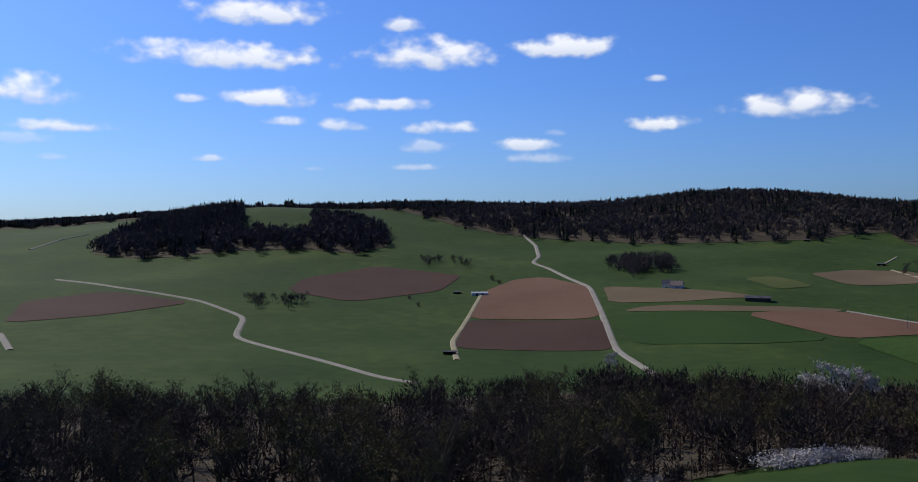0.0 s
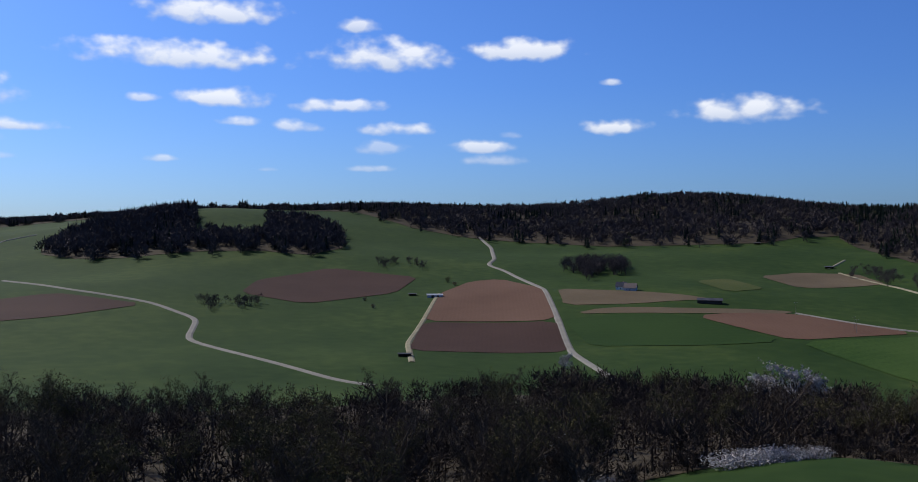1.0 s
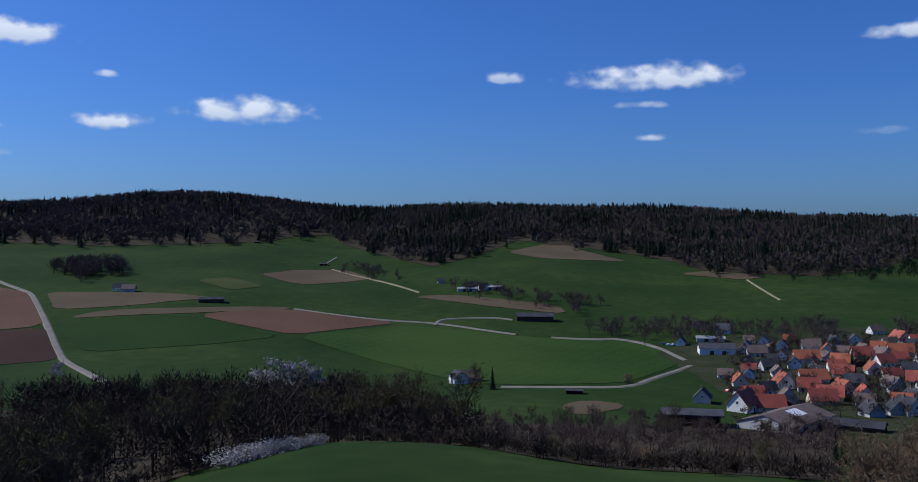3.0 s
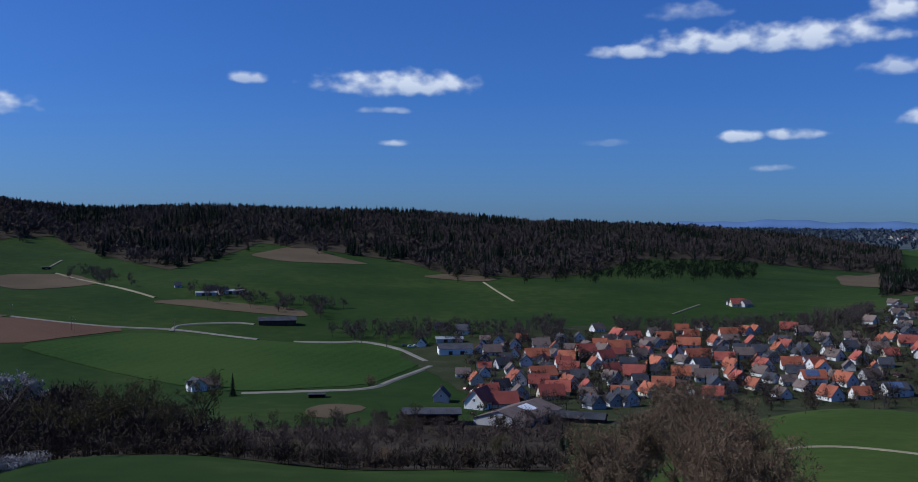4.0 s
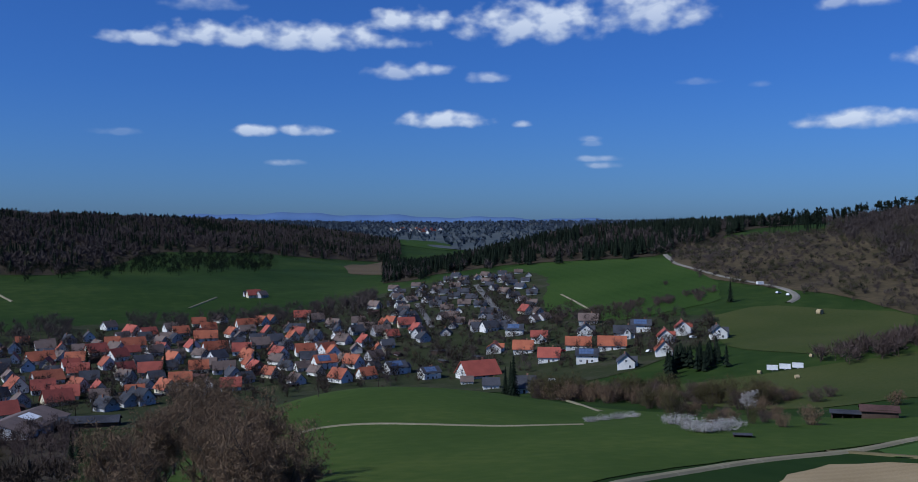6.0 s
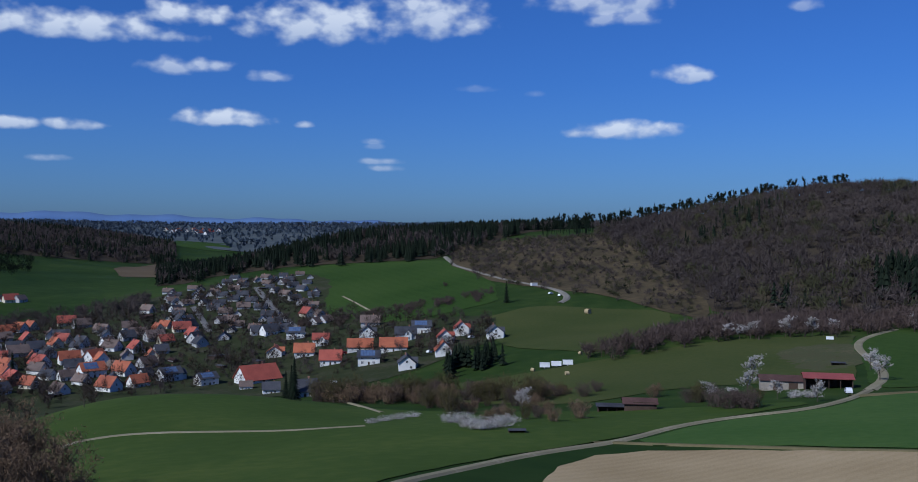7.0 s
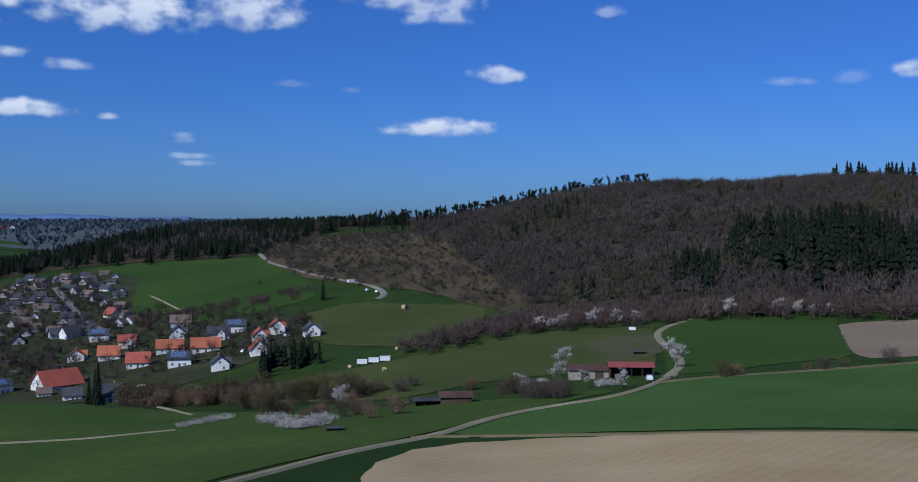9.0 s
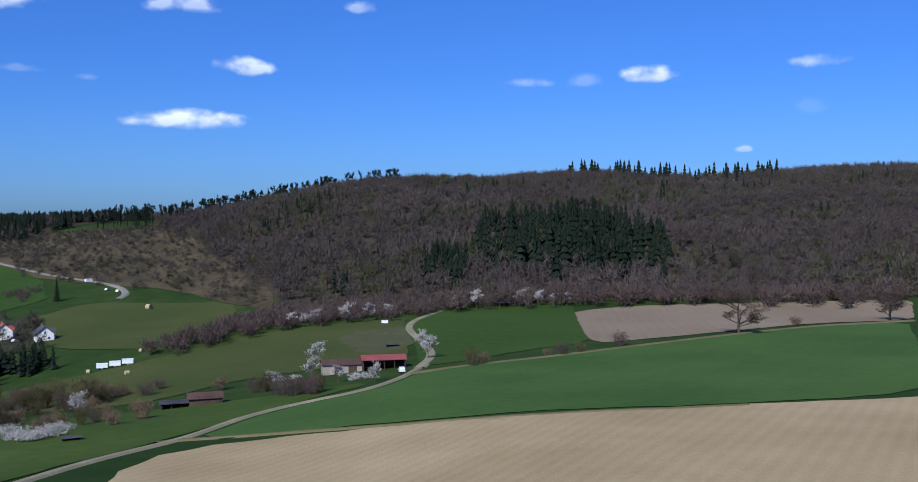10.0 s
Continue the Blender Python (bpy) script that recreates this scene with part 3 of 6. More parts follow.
# ---------------------------------------------------------------- trees and woods
class Shape:
    """Corners and triangles or quads of one mesh."""

    def __init__(self):
        self.v, self.f = [], []

    def quad(self, a, b, c, d):
        k = len(self.v)
        self.v += [a, b, c, d]
        self.f.append((k, k + 1, k + 2, k + 3))
        return self

    def tri(self, a, b, c):
        k = len(self.v)
        self.v += [a, b, c]
        self.f.append((k, k + 1, k + 2))
        return self

    def box(self, x0, x1, y0, y1, z0, z1):
        k = len(self.v)
        self.v += [(x, y, z) for z in (z0, z1) for x, y in ((x0, y0), (x1, y0), (x1, y1), (x0, y1))]
        self.f += [(k + 3, k + 2, k + 1, k), (k + 4, k + 5, k + 6, k + 7)] + [(k + i, k + (i + 1) % 4, k + 4 + (i + 1) % 4, k + 4 + i) for i in range(4)]
        return self

    def limb(self, a, b, ra, rb, sides=5):
        """A tapered limb from a to b."""
        a, b = Vector(a), Vector(b)
        along = (b - a).normalized()
        u = along.orthogonal().normalized()
        w = along.cross(u)
        k = len(self.v)
        for p, r in ((a, ra), (b, rb)):
            self.v += [tuple(p + (u * math.cos(t) + w * math.sin(t)) * r) for t in (2 * math.pi * i / sides for i in range(sides))]
        self.f += [(k + i, k + (i + 1) % sides, k + sides + (i + 1) % sides, k + sides + i) for i in range(sides)]
        return self

    def mesh(self, name, material):
        me = bpy.data.meshes.new(name)
        me.from_pydata(self.v, [], self.f)
        me.materials.append(material)
        me.update()
        return me


def part(name, shape, material, parent, label=""):
    """One mesh object under a thing or under a part."""
    ob = new(name, shape.mesh(name, material))
    ob.parent = parent
    if label:
        ob["label"] = label
    return ob


def thing(name, label, category, group=""):
    return tagged(new(name), label, category, group)


def flake(rng, at, size, slim=1.0, up=0.0):
    """A small triangle of leaf or twig in a random turn."""
    a = Vector((rng.gauss(0, 1), rng.gauss(0, 1), rng.gauss(0, 1) + up)).normalized()
    b = a.orthogonal()
    b.rotate(Matrix.Rotation(rng.uniform(0, 6.283), 3, a))
    at = Vector(at)
    return tuple(at - a * size * 0.5 - b * size * slim * 0.4), tuple(at - a * size * 0.3 + b * size * slim * 0.45), tuple(at + a * size * 0.6)


FLAKES = {"bare": (0.13, 0.28), "far": (0.20, 0.38), "speck": (0.22, 0.34), "broad": (0.07, 0.15), "bush": (0.14, 0.32), "pine": (0.06, 0.11)}
SLIM = {"bare": 0.14, "far": 0.21, "speck": 0.9, "broad": 0.17, "bush": 0.11, "pine": 0.6}


def twig(rng, at, size, slim, way):
    """A slender spray of twigs: a thin triangle that points outwards and up."""
    a = (way.normalized() + Vector((rng.gauss(0, 0.35), rng.gauss(0, 0.35), rng.gauss(0, 0.35)))).normalized()
    b = a.orthogonal()
    b.rotate(Matrix.Rotation(rng.uniform(0, 6.283), 3, a))
    return tuple(at - a * size * 0.5 - b * size * slim * 0.5), tuple(at - a * size * 0.5 + b * size * slim * 0.5), tuple(at + a * size * 0.6)


def far_crown(seed, kind):
    """A tree of height 1 for the woods across the valley: arrays of corners and triangles."""
    rng, s = random.Random(seed), Shape()
    if kind == "spruce":
        s.limb((0, 0, 0), (0, 0, 0.3), 0.02, 0.015, 3)
        for tier in range(5):
            z, r = 0.12 + tier * 0.172, 0.21 * (1 - tier / 5.6)
            for i in range(6):
                t, w = i * 1.047 + tier, rng.uniform(0.75, 1.2)
                s.tri((0, 0, z + 0.20), (r * w * math.cos(t - 0.56), r * w * math.sin(t - 0.56), z - rng.uniform(0, 0.03)),
                      (r * w * math.cos(t + 0.56), r * w * math.sin(t + 0.56), z + rng.uniform(0, 0.03)))
    else:
        low, high, wide, count = {"bare": (0.06, 1.0, 0.46, 80), "far": (0.05, 1.0, 0.46, 34), "speck": (0.05, 1.0, 0.40, 12), "pine": (0.55, 1.0, 0.13, 40), "bush": (0.03, 1.0, 0.55, 90), "broad": (0.08, 1.0, 0.42, 150)}[kind]
        s.limb((0, 0, 0), (rng.uniform(-0.04, 0.04), rng.uniform(-0.04, 0.04), (low + high) / 2), 0.022, 0.008, 3)
        lumps = [(rng.uniform(-0.5, 0.5), rng.uniform(-0.5, 0.5), rng.uniform(-0.4, 0.5)) for _ in range(5)]
        mid, half = (low + high) / 2, (high - low) / 2
        while count:
            heart = Vector(rng.choice(lumps))
            out = Vector((rng.gauss(0, 1), rng.gauss(0, 1), rng.gauss(0.1, 1))).normalized()
            p = heart + out * rng.uniform(0.1, 0.62)
            if p.length > 1.12:
                continue
            count -= 1
            s.tri(*twig(rng, Vector((p.x * wide, p.y * wide, mid + p.z * half)), rng.uniform(*FLAKES[kind]), SLIM[kind], out + Vector((0, 0, 1.0))))
    tris = []
    for f in s.f:
        tris += [f] if len(f) == 3 else [(f[0], f[1], f[2]), (f[0], f[2], f[3])]
    return np.array(s.v), np.array(tris)


FAR = {kind: [far_crown(10 * i + len(kind), kind) for i in range(6)] for kind in ("bare", "far", "speck", "spruce", "pine", "bush", "broad")}


def stand(name, label, material, kind, x, y, tall, seed):
    """Many trees of one kind at places of the plan, as one sheet of wood."""
    rng = np.random.default_rng(seed)
    z = ground_z(x, y) - 0.2
    turn, h = rng.uniform(0, 6.283, len(x)), tall * rng.uniform(0.74, 1.2, len(x))
    girth = h * rng.uniform(0.85, 1.25, len(x))
    pick = rng.integers(0, 6, len(x))
    vs, fs, base = [], [], 0
    for k, (v, f) in enumerate(FAR[kind]):
        at = np.nonzero(pick == k)[0]
        c, s_ = np.cos(turn[at])[:, None], np.sin(turn[at])[:, None]
        g = girth[at][:, None]
        px = (v[None, :, 0] * c - v[None, :, 1] * s_) * g + x[at][:, None]
        py = (v[None, :, 0] * s_ + v[None, :, 1] * c) * g + y[at][:, None]
        pz = v[None, :, 2] * h[at][:, None] + z[at][:, None]
        vs.append(np.stack([px, py, pz], -1).reshape(-1, 3))
        fs.append((f[None] + (np.arange(len(at)) * len(v))[:, None, None] + base).reshape(-1, 3))
        base += len(at) * len(v)
    ob = mesh_object(name, np.concatenate(vs), np.concatenate(fs), material)
    return tagged(ob, label, "woodland", kind="stuff")


def scatter(edge, spacing, seed, keep=1.0):
    """Places between the near and the far edge of a wood: rows of bearing, near and far distance."""
    rng = np.random.default_rng(seed)
    edge = sorted(edge)
    b, near, far = (np.array(c, float) for c in zip(*edge))
    top = far.max()
    area = (b[-1] - b[0]) * math.pi / 180 * top * top / 2
    n = int(area / spacing ** 2 * keep)
    a = rng.uniform(b[0], b[-1], n)
    r = top * np.sqrt(rng.uniform(0, 1, n))
    wave = 1 + 0.03 * np.sin(a * 3.1) + 0.02 * np.sin(a * 7.7)
    ok = (r > np.interp(a, b, near) * wave) & (r < np.interp(a, b, far))
    a, r = np.radians(a[ok]), r[ok]
    return -r * np.sin(a), r * np.cos(a)


def wood_floor(edge, material=None):
    edge = sorted(edge)
    outline = [polar(b, near * 0.99) for b, near, far in edge] + [polar(b, far) for b, near, far in reversed(edge)]
    laid[0] += 1
    tagged(drape("forest_floor", outline, material or M_LITTER, 0.06 + 0.002 * laid[0]), "brown leaf litter under bare trees", "ground", kind="structure")


BARE_WORDS = "bare brown deciduous wood on the hillside in early spring"
PINE_WORDS = "dark green conifers standing in the wood"


def wood(edge, spacing, tall, seed, dark=0.12, green=0.1, floor=True, kind="far"):
    """A mixed wood: bare broadleaf trees with a share of conifers and of trees in first leaf."""
    if floor:
        wood_floor(edge)
    x, y = scatter(edge, spacing, seed)
    rng = np.random.default_rng(seed + 1)
    patch = np.array([noise.noise(Vector((a / 90, b / 90, seed))) for a, b in zip(x, y)]) * 0.9 + rng.uniform(0, 1, len(x))
    cut1, cut2 = np.quantile(patch, dark), np.quantile(patch, dark + green)
    sets = (("conifer_wood", PINE_WORDS, M_NEEDLE, "spruce", patch < cut1, tall * 1.12), ("greening_wood", "trees in first pale green leaf in the wood", M_GREENING, kind, (patch >= cut1) & (patch < cut2), tall),
            ("bare_wood", BARE_WORDS, M_TWIG, kind, patch >= cut2, tall))
    for name, words, material, shape, mask, h in sets:
        if mask.sum() > 3:
            stand(name, words, material, shape, x[mask], y[mask], h, seed + 5)


# the far end of the valley: wooded tableland and a range behind it, blue haze put into their colours
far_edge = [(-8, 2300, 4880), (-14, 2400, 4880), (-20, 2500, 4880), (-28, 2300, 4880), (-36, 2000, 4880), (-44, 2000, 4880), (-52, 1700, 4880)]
wood_floor(far_edge, M_HAZE_LAND)
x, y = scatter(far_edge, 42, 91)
stand("far_wood", "far dark woods on the tableland", M_HAZE_TREES, "speck", x, y, 17, 92)
field("stubble_field", M_PLOUGH_TAN, [polar(-33.5, 4100), polar(-37.5, 4100), polar(-37.5, 4350), polar(-33.5, 4300)])
field("meadow", M_GRASS_BRIGHT, [polar(-27, 2150), polar(-32, 2100), polar(-31, 2500), polar(-28, 2550)])
b_ = np.linspace(4, -52, 140)
crest = 50 + 50 * np.exp(-((b_ + 19) / 9.0) ** 2) + 30 * np.exp(-((b_ + 33) / 12.0) ** 2) + 5 * np.sin(b_ * 1.1) + 3 * np.sin(b_ * 2.7)
a_ = np.radians(b_)
rows_ = [np.stack([-r * np.sin(a_), r * np.cos(a_), z], 1) for r, z in ((4820, crest * 0 - 20), (4840, crest * 0.6), (4865, crest), (4895, crest * 0 - 20))]
k_ = np.arange(139)
mesh_ = mesh_object("distant_hills", np.concatenate(rows_), np.concatenate([np.stack([k_ + j * 140, k_ + 1 + j * 140, k_ + 141 + j * 140, k_ + 140 + j * 140], 1)[:, ::-1] for j in range(3)]), M_HAZE_HILL, smooth=True)
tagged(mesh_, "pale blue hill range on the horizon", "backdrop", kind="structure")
# woods on the far side of the valley
wood([(82, 1800, 2300), (66, 1850, 2300), (56, 1900, 2300)], 8.5, 13, 1, 0.12)
wood([(65.2, 1190, 1230), (63.5, 1120, 1330), (61, 1080, 1420), (57, 1080, 1400)], 6.5, 15, 2, 0.03, 0.0)
wood([(57, 1080, 1190), (53, 1080, 1180)], 6.2, 14, 3, 0.02, 0.0)
wood([(53, 1080, 1330), (50.5, 1060, 1330), (48.6, 1120, 1250)], 6.2, 14, 4, 0.02, 0.0)
wood([(60, 1640, 1850), (48, 1540, 1900), (44.4, 1380, 1900), (40, 1300, 1850), (36, 1250, 1800), (33, 1205, 1780), (28, 1230, 1800), (24, 1260, 1800), (22, 1330, 1900), (20, 1360, 1980)], 9.4, 13, 5, 0.12, 0.02)
wood([(20, 1340, 1900), (17.5, 1150, 1850), (14, 1000, 1830), (11.5, 1100, 1820), (9, 1230, 1780), (5, 1180, 1750), (1.5, 1120, 1740), (-2, 1010, 1720), (-8, 1010, 1720)], 9.2, 13, 6, 0.34, 0.04)
wood([(-8, 1010, 1800), (-11, 1120, 1900), (-14, 1330, 2000), (-18, 1420, 2150), (-23, 1600, 2350), (-27.5, 1750, 2200)], 9.4, 13, 7, 0.34, 0.05)
wood([(-26.5, 960, 1350), (-28, 935, 1400), (-29.5, 980, 1400), (-33.7, 958, 1400), (-39, 908, 1350), (-42.5, 880, 1350), (-45, 960, 1350), (-48, 1060, 1400), (-52, 1120, 1350)], 6.6, 12, 8, 0.8, 0.0)
# the wooded hill beyond the barn
wood([(-52, 905, 1060), (-54.5, 760, 1040), (-56.5, 640, 1030), (-59, 530, 1020), (-62, 490, 1010), (-66, 478, 1010), (-72, 480, 1090), (-80, 485, 1160), (-90, 500, 1200), (-98, 520, 1200), (-106, 560, 1100)], 7.2, 11, 9, 0.03, 0.2, kind="bare")
x, y = scatter([(-70.2, 600, 640), (-71.5, 565, 675), (-73, 560, 700), (-75, 545, 705), (-77, 560, 730), (-79, 555, 700), (-82, 560, 630)], 7.2, 21)
stand("spruce_stand", "dark spruce stand on the wooded slope", M_NEEDLE, "spruce", x, y, 19, 22)
x, y = scatter([(-67.5, 545, 590), (-69, 530, 590), (-70, 545, 590)], 6.0, 27)
stand("spruce_stand", "dark spruce stand on the wooded slope", M_NEEDLE, "spruce", x, y, 16, 28)
x, y = scatter([(-48.5, 990, 1050), (-52, 940, 1040), (-55, 950, 1040), (-58, 960, 1030), (-62, 960, 1020), (-66, 960, 1020)], 9.5, 23)
stand("pine_row", "tall dark pines along the ridge", M_NEEDLE, "pine", x, y, 17, 24)
x, y = scatter([(-76, 1090, 1150), (-84, 1080, 1160), (-89, 1120, 1200)], 15, 25)
stand("spruce_row", "single dark spruces on the ridge", M_NEEDLE, "spruce", x, y, 20, 26)
# scrub on the dry slope
scrub = [(-43.5, 800, 950), (-46, 690, 980), (-49, 640, 980), (-52, 610, 930), (-54, 580, 800), (-56, 540, 690), (-58.5, 505, 560)]
wood_floor(scrub, M_SCRUB)
x, y = scatter(scrub, 4.7, 31)
stand("scrub", "grey-brown thorn scrub on the dry slope", M_TWIG, "bush", x[::2], y[::2], 4.2, 32)
stand("juniper_scrub", "dark green juniper scrub on the dry slope", M_NEEDLE, "bush", x[1::9], y[1::9], 3.6, 33)
stand("scrub", "low trees in first leaf on the dry slope", M_GREENING, "bush", x[3::7], y[3::7], 5.0, 34)
# hedgerows and copses
for edge, gap, tall, seed, kind, material in (
        ([(-51.5, 372, 382), (-53.5, 380, 396), (-55.5, 386, 412), (-57, 395, 445), (-59, 407, 485), (-62, 411, 490), (-64.5, 415, 480), (-66.5, 425, 480), (-69, 440, 482)], 2.9, 6.5, 41, "bush", M_BRUSH_RED),
        ([(-68.5, 446, 482), (-76, 462, 485), (-84, 470, 490), (-95, 480, 505)], 3.9, 9, 42, "bush", M_BRUSH_RED),
        ([(-34.5, 588, 600), (-37, 590, 606), (-40, 598, 614), (-44, 612, 628), (-46, 622, 634)], 2.9, 4.2, 43, "bush", M_BRUSH_RED),
        ([(-43.2, 384, 408), (-46.6, 380, 410)], 3.4, 8.5, 44, "spruce", M_NEEDLE),
        ([(31.8, 930, 985), (33.5, 910, 990), (35.5, 930, 985)], 4.5, 13, 45, "broad", M_TWIG),
        ([(53, 760, 775), (57, 755, 780)], 5, 8, 46, "broad", M_TWIG),
        ([(43, 1000, 1012), (46.8, 1005, 1020)], 6, 7, 47, "broad", M_TWIG),
        ([(16, 900, 920), (17.5, 930, 1000), (19.5, 1000, 1040)], 7, 9, 48, "broad", M_TWIG),
        ([(4, 760, 790), (7, 770, 800), (10, 800, 830), (13, 820, 850)], 7, 10, 49, "broad", M_TWIG),
        ([(-9, 640, 720), (-4, 640, 690), (1, 640, 700), (5, 640, 680)], 7, 10, 50, "broad", M_TWIG),
        ([(-12, 690, 720), (-17, 700, 740), (-22, 690, 740), (-26, 720, 800)], 7, 11, 51, "broad", M_TWIG),
        ([(-2, 980, 1000), (-10, 1000, 1100), (-16, 1080, 1330), (-20, 1180, 1400)], 9, 9, 52, "broad", M_NEEDLE),
        ([(13, 250, 330), (5, 250, 345), (-3, 255, 370), (-9, 262, 380)], 6.0, 6.5, 53, "broad", M_BRUSH_RED),
        ([(37, 350, 430), (30, 345, 430), (24, 330, 415), (18, 330, 400)], 7.5, 15, 55, "broad", M_TWIG_DARK),
        ([(72, 140, 400), (60, 140, 350), (50, 140, 360), (40, 150, 420), (30, 180, 430), (20, 215, 410), (12, 235, 330)], 8.0, 10.5, 54, "broad", M_TWIG_DARK)):
    x, y = scatter(edge, gap, seed)
    stand("hedgerow" if kind == "bush" else "copse", {"bush": "grey-brown leafless hedgerow between the fields", "spruce": "dark young spruces beside the houses", "broad": "leafless brown copse in the valley"}[kind],
          material, kind, x, y, tall, seed)


# single trees: trunk with limbs, and a crown of twigs, blossom or needles
def grow(seed, tall, spread, twigs, twig_size, slim, first=0.22, fine=False):
    rng, limbs, crown = random.Random(seed), Shape(), Shape()
    tips = []

    def branch(at, way, length, radius, depth):
        bend = Vector((rng.uniform(-0.2, 0.2), rng.uniform(-0.2, 0.2), 0.1))
        mid = at + way * length * 0.5
        end = mid + (way + bend).normalized() * length * 0.5
        if depth < 3 or fine:
            limbs.limb(at, mid, radius, radius * 0.75, 5 if depth < 2 else 3)
            if depth < 3:
                limbs.limb(mid, end, radius * 0.75, radius * 0.45, 5 if depth < 2 else 3)
        tips.append((mid, end, length))
        if depth == 3:
            return
        for _ in range(4 if depth else 9):
            t = rng.uniform(0.35, 1.0) if depth else rng.uniform(first + 0.15, 1.0)
            start = at.lerp(end, t)
            out = Vector((rng.gauss(0, 1), rng.gauss(0, 1), rng.uniform(0.1, 0.9))).normalized()
            branch(start, (way * 0.55 + out * spread).normalized(), length * rng.uniform(0.45, 0.66), radius * 0.42, depth + 1)

    branch(Vector((0, 0, -0.3)), Vector((0, 0, 1)), tall * 0.62, tall * 0.022, 0)
    for _ in range(twigs):
        a, b, length = rng.choice(tips[10:])
        p = a.lerp(b, rng.uniform(0, 1.15)) + Vector((rng.gauss(0, 1), rng.gauss(0, 1), rng.gauss(0, 0.8))) * length * 0.16
        crown.tri(*flake(rng, p, twig_size * rng.uniform(0.6, 1.4), slim, 0.6))
    return limbs, crown


def single_tree(name, label, seed, tall, spread, twigs, size, slim, crown_material, group="", first=0.22, fine=False):
    limbs, crown = grow(seed, tall, spread, twigs, size, slim, first, fine)
    tree = thing(name, label, "tree" if "tree" in name or "oak" in name else "shrub", group)
    part("trunk", limbs, M_BARK, tree)
    part("crown", crown, crown_material, tree)
    return tree


def bush_model(name, label, seed, tall, wide, count, size, slim, material, group):
    """A many-stemmed bush: stems from the ground, fine twigs in an uneven dome down to the grass."""
    rng, stems, crown = random.Random(seed), Shape(), Shape()
    tips = []
    for i in range(13):
        t, out = 2.4 * i, wide * math.sqrt((i + 0.5) / 13) * rng.uniform(0.7, 1.1)
        top = Vector((out * math.cos(t), out * math.sin(t), tall * rng.uniform(0.55, 0.95) * math.sqrt(max(0.15, 1 - (out / wide) ** 2 * 0.8))))
        foot = Vector((top.x * 0.3, top.y * 0.3, -0.2))
        stems.limb(foot, foot.lerp(top, 0.6), 0.07, 0.04, 4).limb(foot.lerp(top, 0.6), top, 0.04, 0.015, 3)
        tips.append((foot, top))
    for _ in range(count):
        foot, top = rng.choice(tips)
        p = foot.lerp(top, math.sqrt(rng.uniform(0.03, 1.1))) + Vector((rng.gauss(0, 1), rng.gauss(0, 1), rng.gauss(0, 0.7))) * wide * 0.16
        p.z = max(p.z, 0.1)
        crown.tri(*flake(rng, p, size * rng.uniform(0.6, 1.4), slim, 0.9))
    bush = thing(name, label, "shrub", group)
    part("trunk", stems, M_BARK, bush)
    part("crown", crown, material, bush)
    return bush


def needle_tree(seed, tall):
    rng, crown = random.Random(seed), Shape()
    tree = thing("spruce_tree", "dark green spruce tree beside the houses", "tree", "spruces in the village")
    part("trunk", Shape().limb((0, 0, -0.3), (0, 0, tall * 0.95), tall * 0.018, 0.03, 6), M_BARK, tree)
    for tier in range(15):
        z, r = tall * (0.06 + tier * 0.061), tall * 0.20 * (1 - tier / 15.5)
        for i in range(11):
            t, w = i * 0.571 + tier * 1.3, rng.uniform(0.7, 1.2)
            tip = (r * w * math.cos(t), r * w * math.sin(t), z - r * 0.25)
            crown.tri((0, 0, z + tall * 0.06), (tip[0] * 0.6 - math.sin(t) * r * 0.22, tip[1] * 0.6 + math.cos(t) * r * 0.22, z), tip)
            crown.tri((0, 0, z + tall * 0.04), tip, (tip[0] * 0.6 + math.sin(t) * r * 0.22, tip[1] * 0.6 - math.cos(t) * r * 0.22, z - 0.2))
    part("crown", crown, M_NEEDLE, tree)
    return tree


def plant(model, x, y, size=1.0, turn=0.0):
    """A copy of a model tree at a place of the plan."""
    m = pose(x, y, float(ground_z(x, y)), 0, 0, turn)
    made = copy_thing(model, m)
    wide = size * (1.75 if model in OAKS else 1.0)
    made.scale = (wide, wide, size * (0.92 + (turn % 37) / 200) * (0.62 if model in THORNS else 1.0))
    return made


BELT = "leafless trees of the valley belt"
MODELS = [single_tree("broadleaf_tree", "leafless grey-brown broadleaf tree in the valley belt", 100 + i, 14, 0.75, 2500, 0.44, 0.17, M_TWIG_NEAR, BELT) for i in range(4)]
MODELS += [single_tree("broadleaf_tree", "broadleaf tree with first yellow-green buds", 110 + i, 13, 0.75, 2500, 0.36, 0.30, M_BUD, BELT) for i in range(2)]
NEAR_MODELS = [single_tree("broadleaf_tree", "leafless brown broadleaf tree with fine dense twigs", 170 + i, 14, 0.8, 4800, 0.38, 0.14, M_TWIG_NEAR, BELT, fine=True) for i in range(3)]
BRUSH_MODELS = [single_tree("broadleaf_tree", "light brown leafless tree with very dense fine twigs", 180 + i, 12, 0.95, 4600, 0.38, 0.17, M_BRUSH, "leafless trees above the village", 0.1, fine=True) for i in range(2)]
BLOSSOMS = [single_tree("blossom_tree", "white blossoming wild cherry tree", 120 + i, 9, 0.8, 1500, 0.34, 0.7, M_BLOSSOM, "blossoming trees and bushes") for i in range(2)]
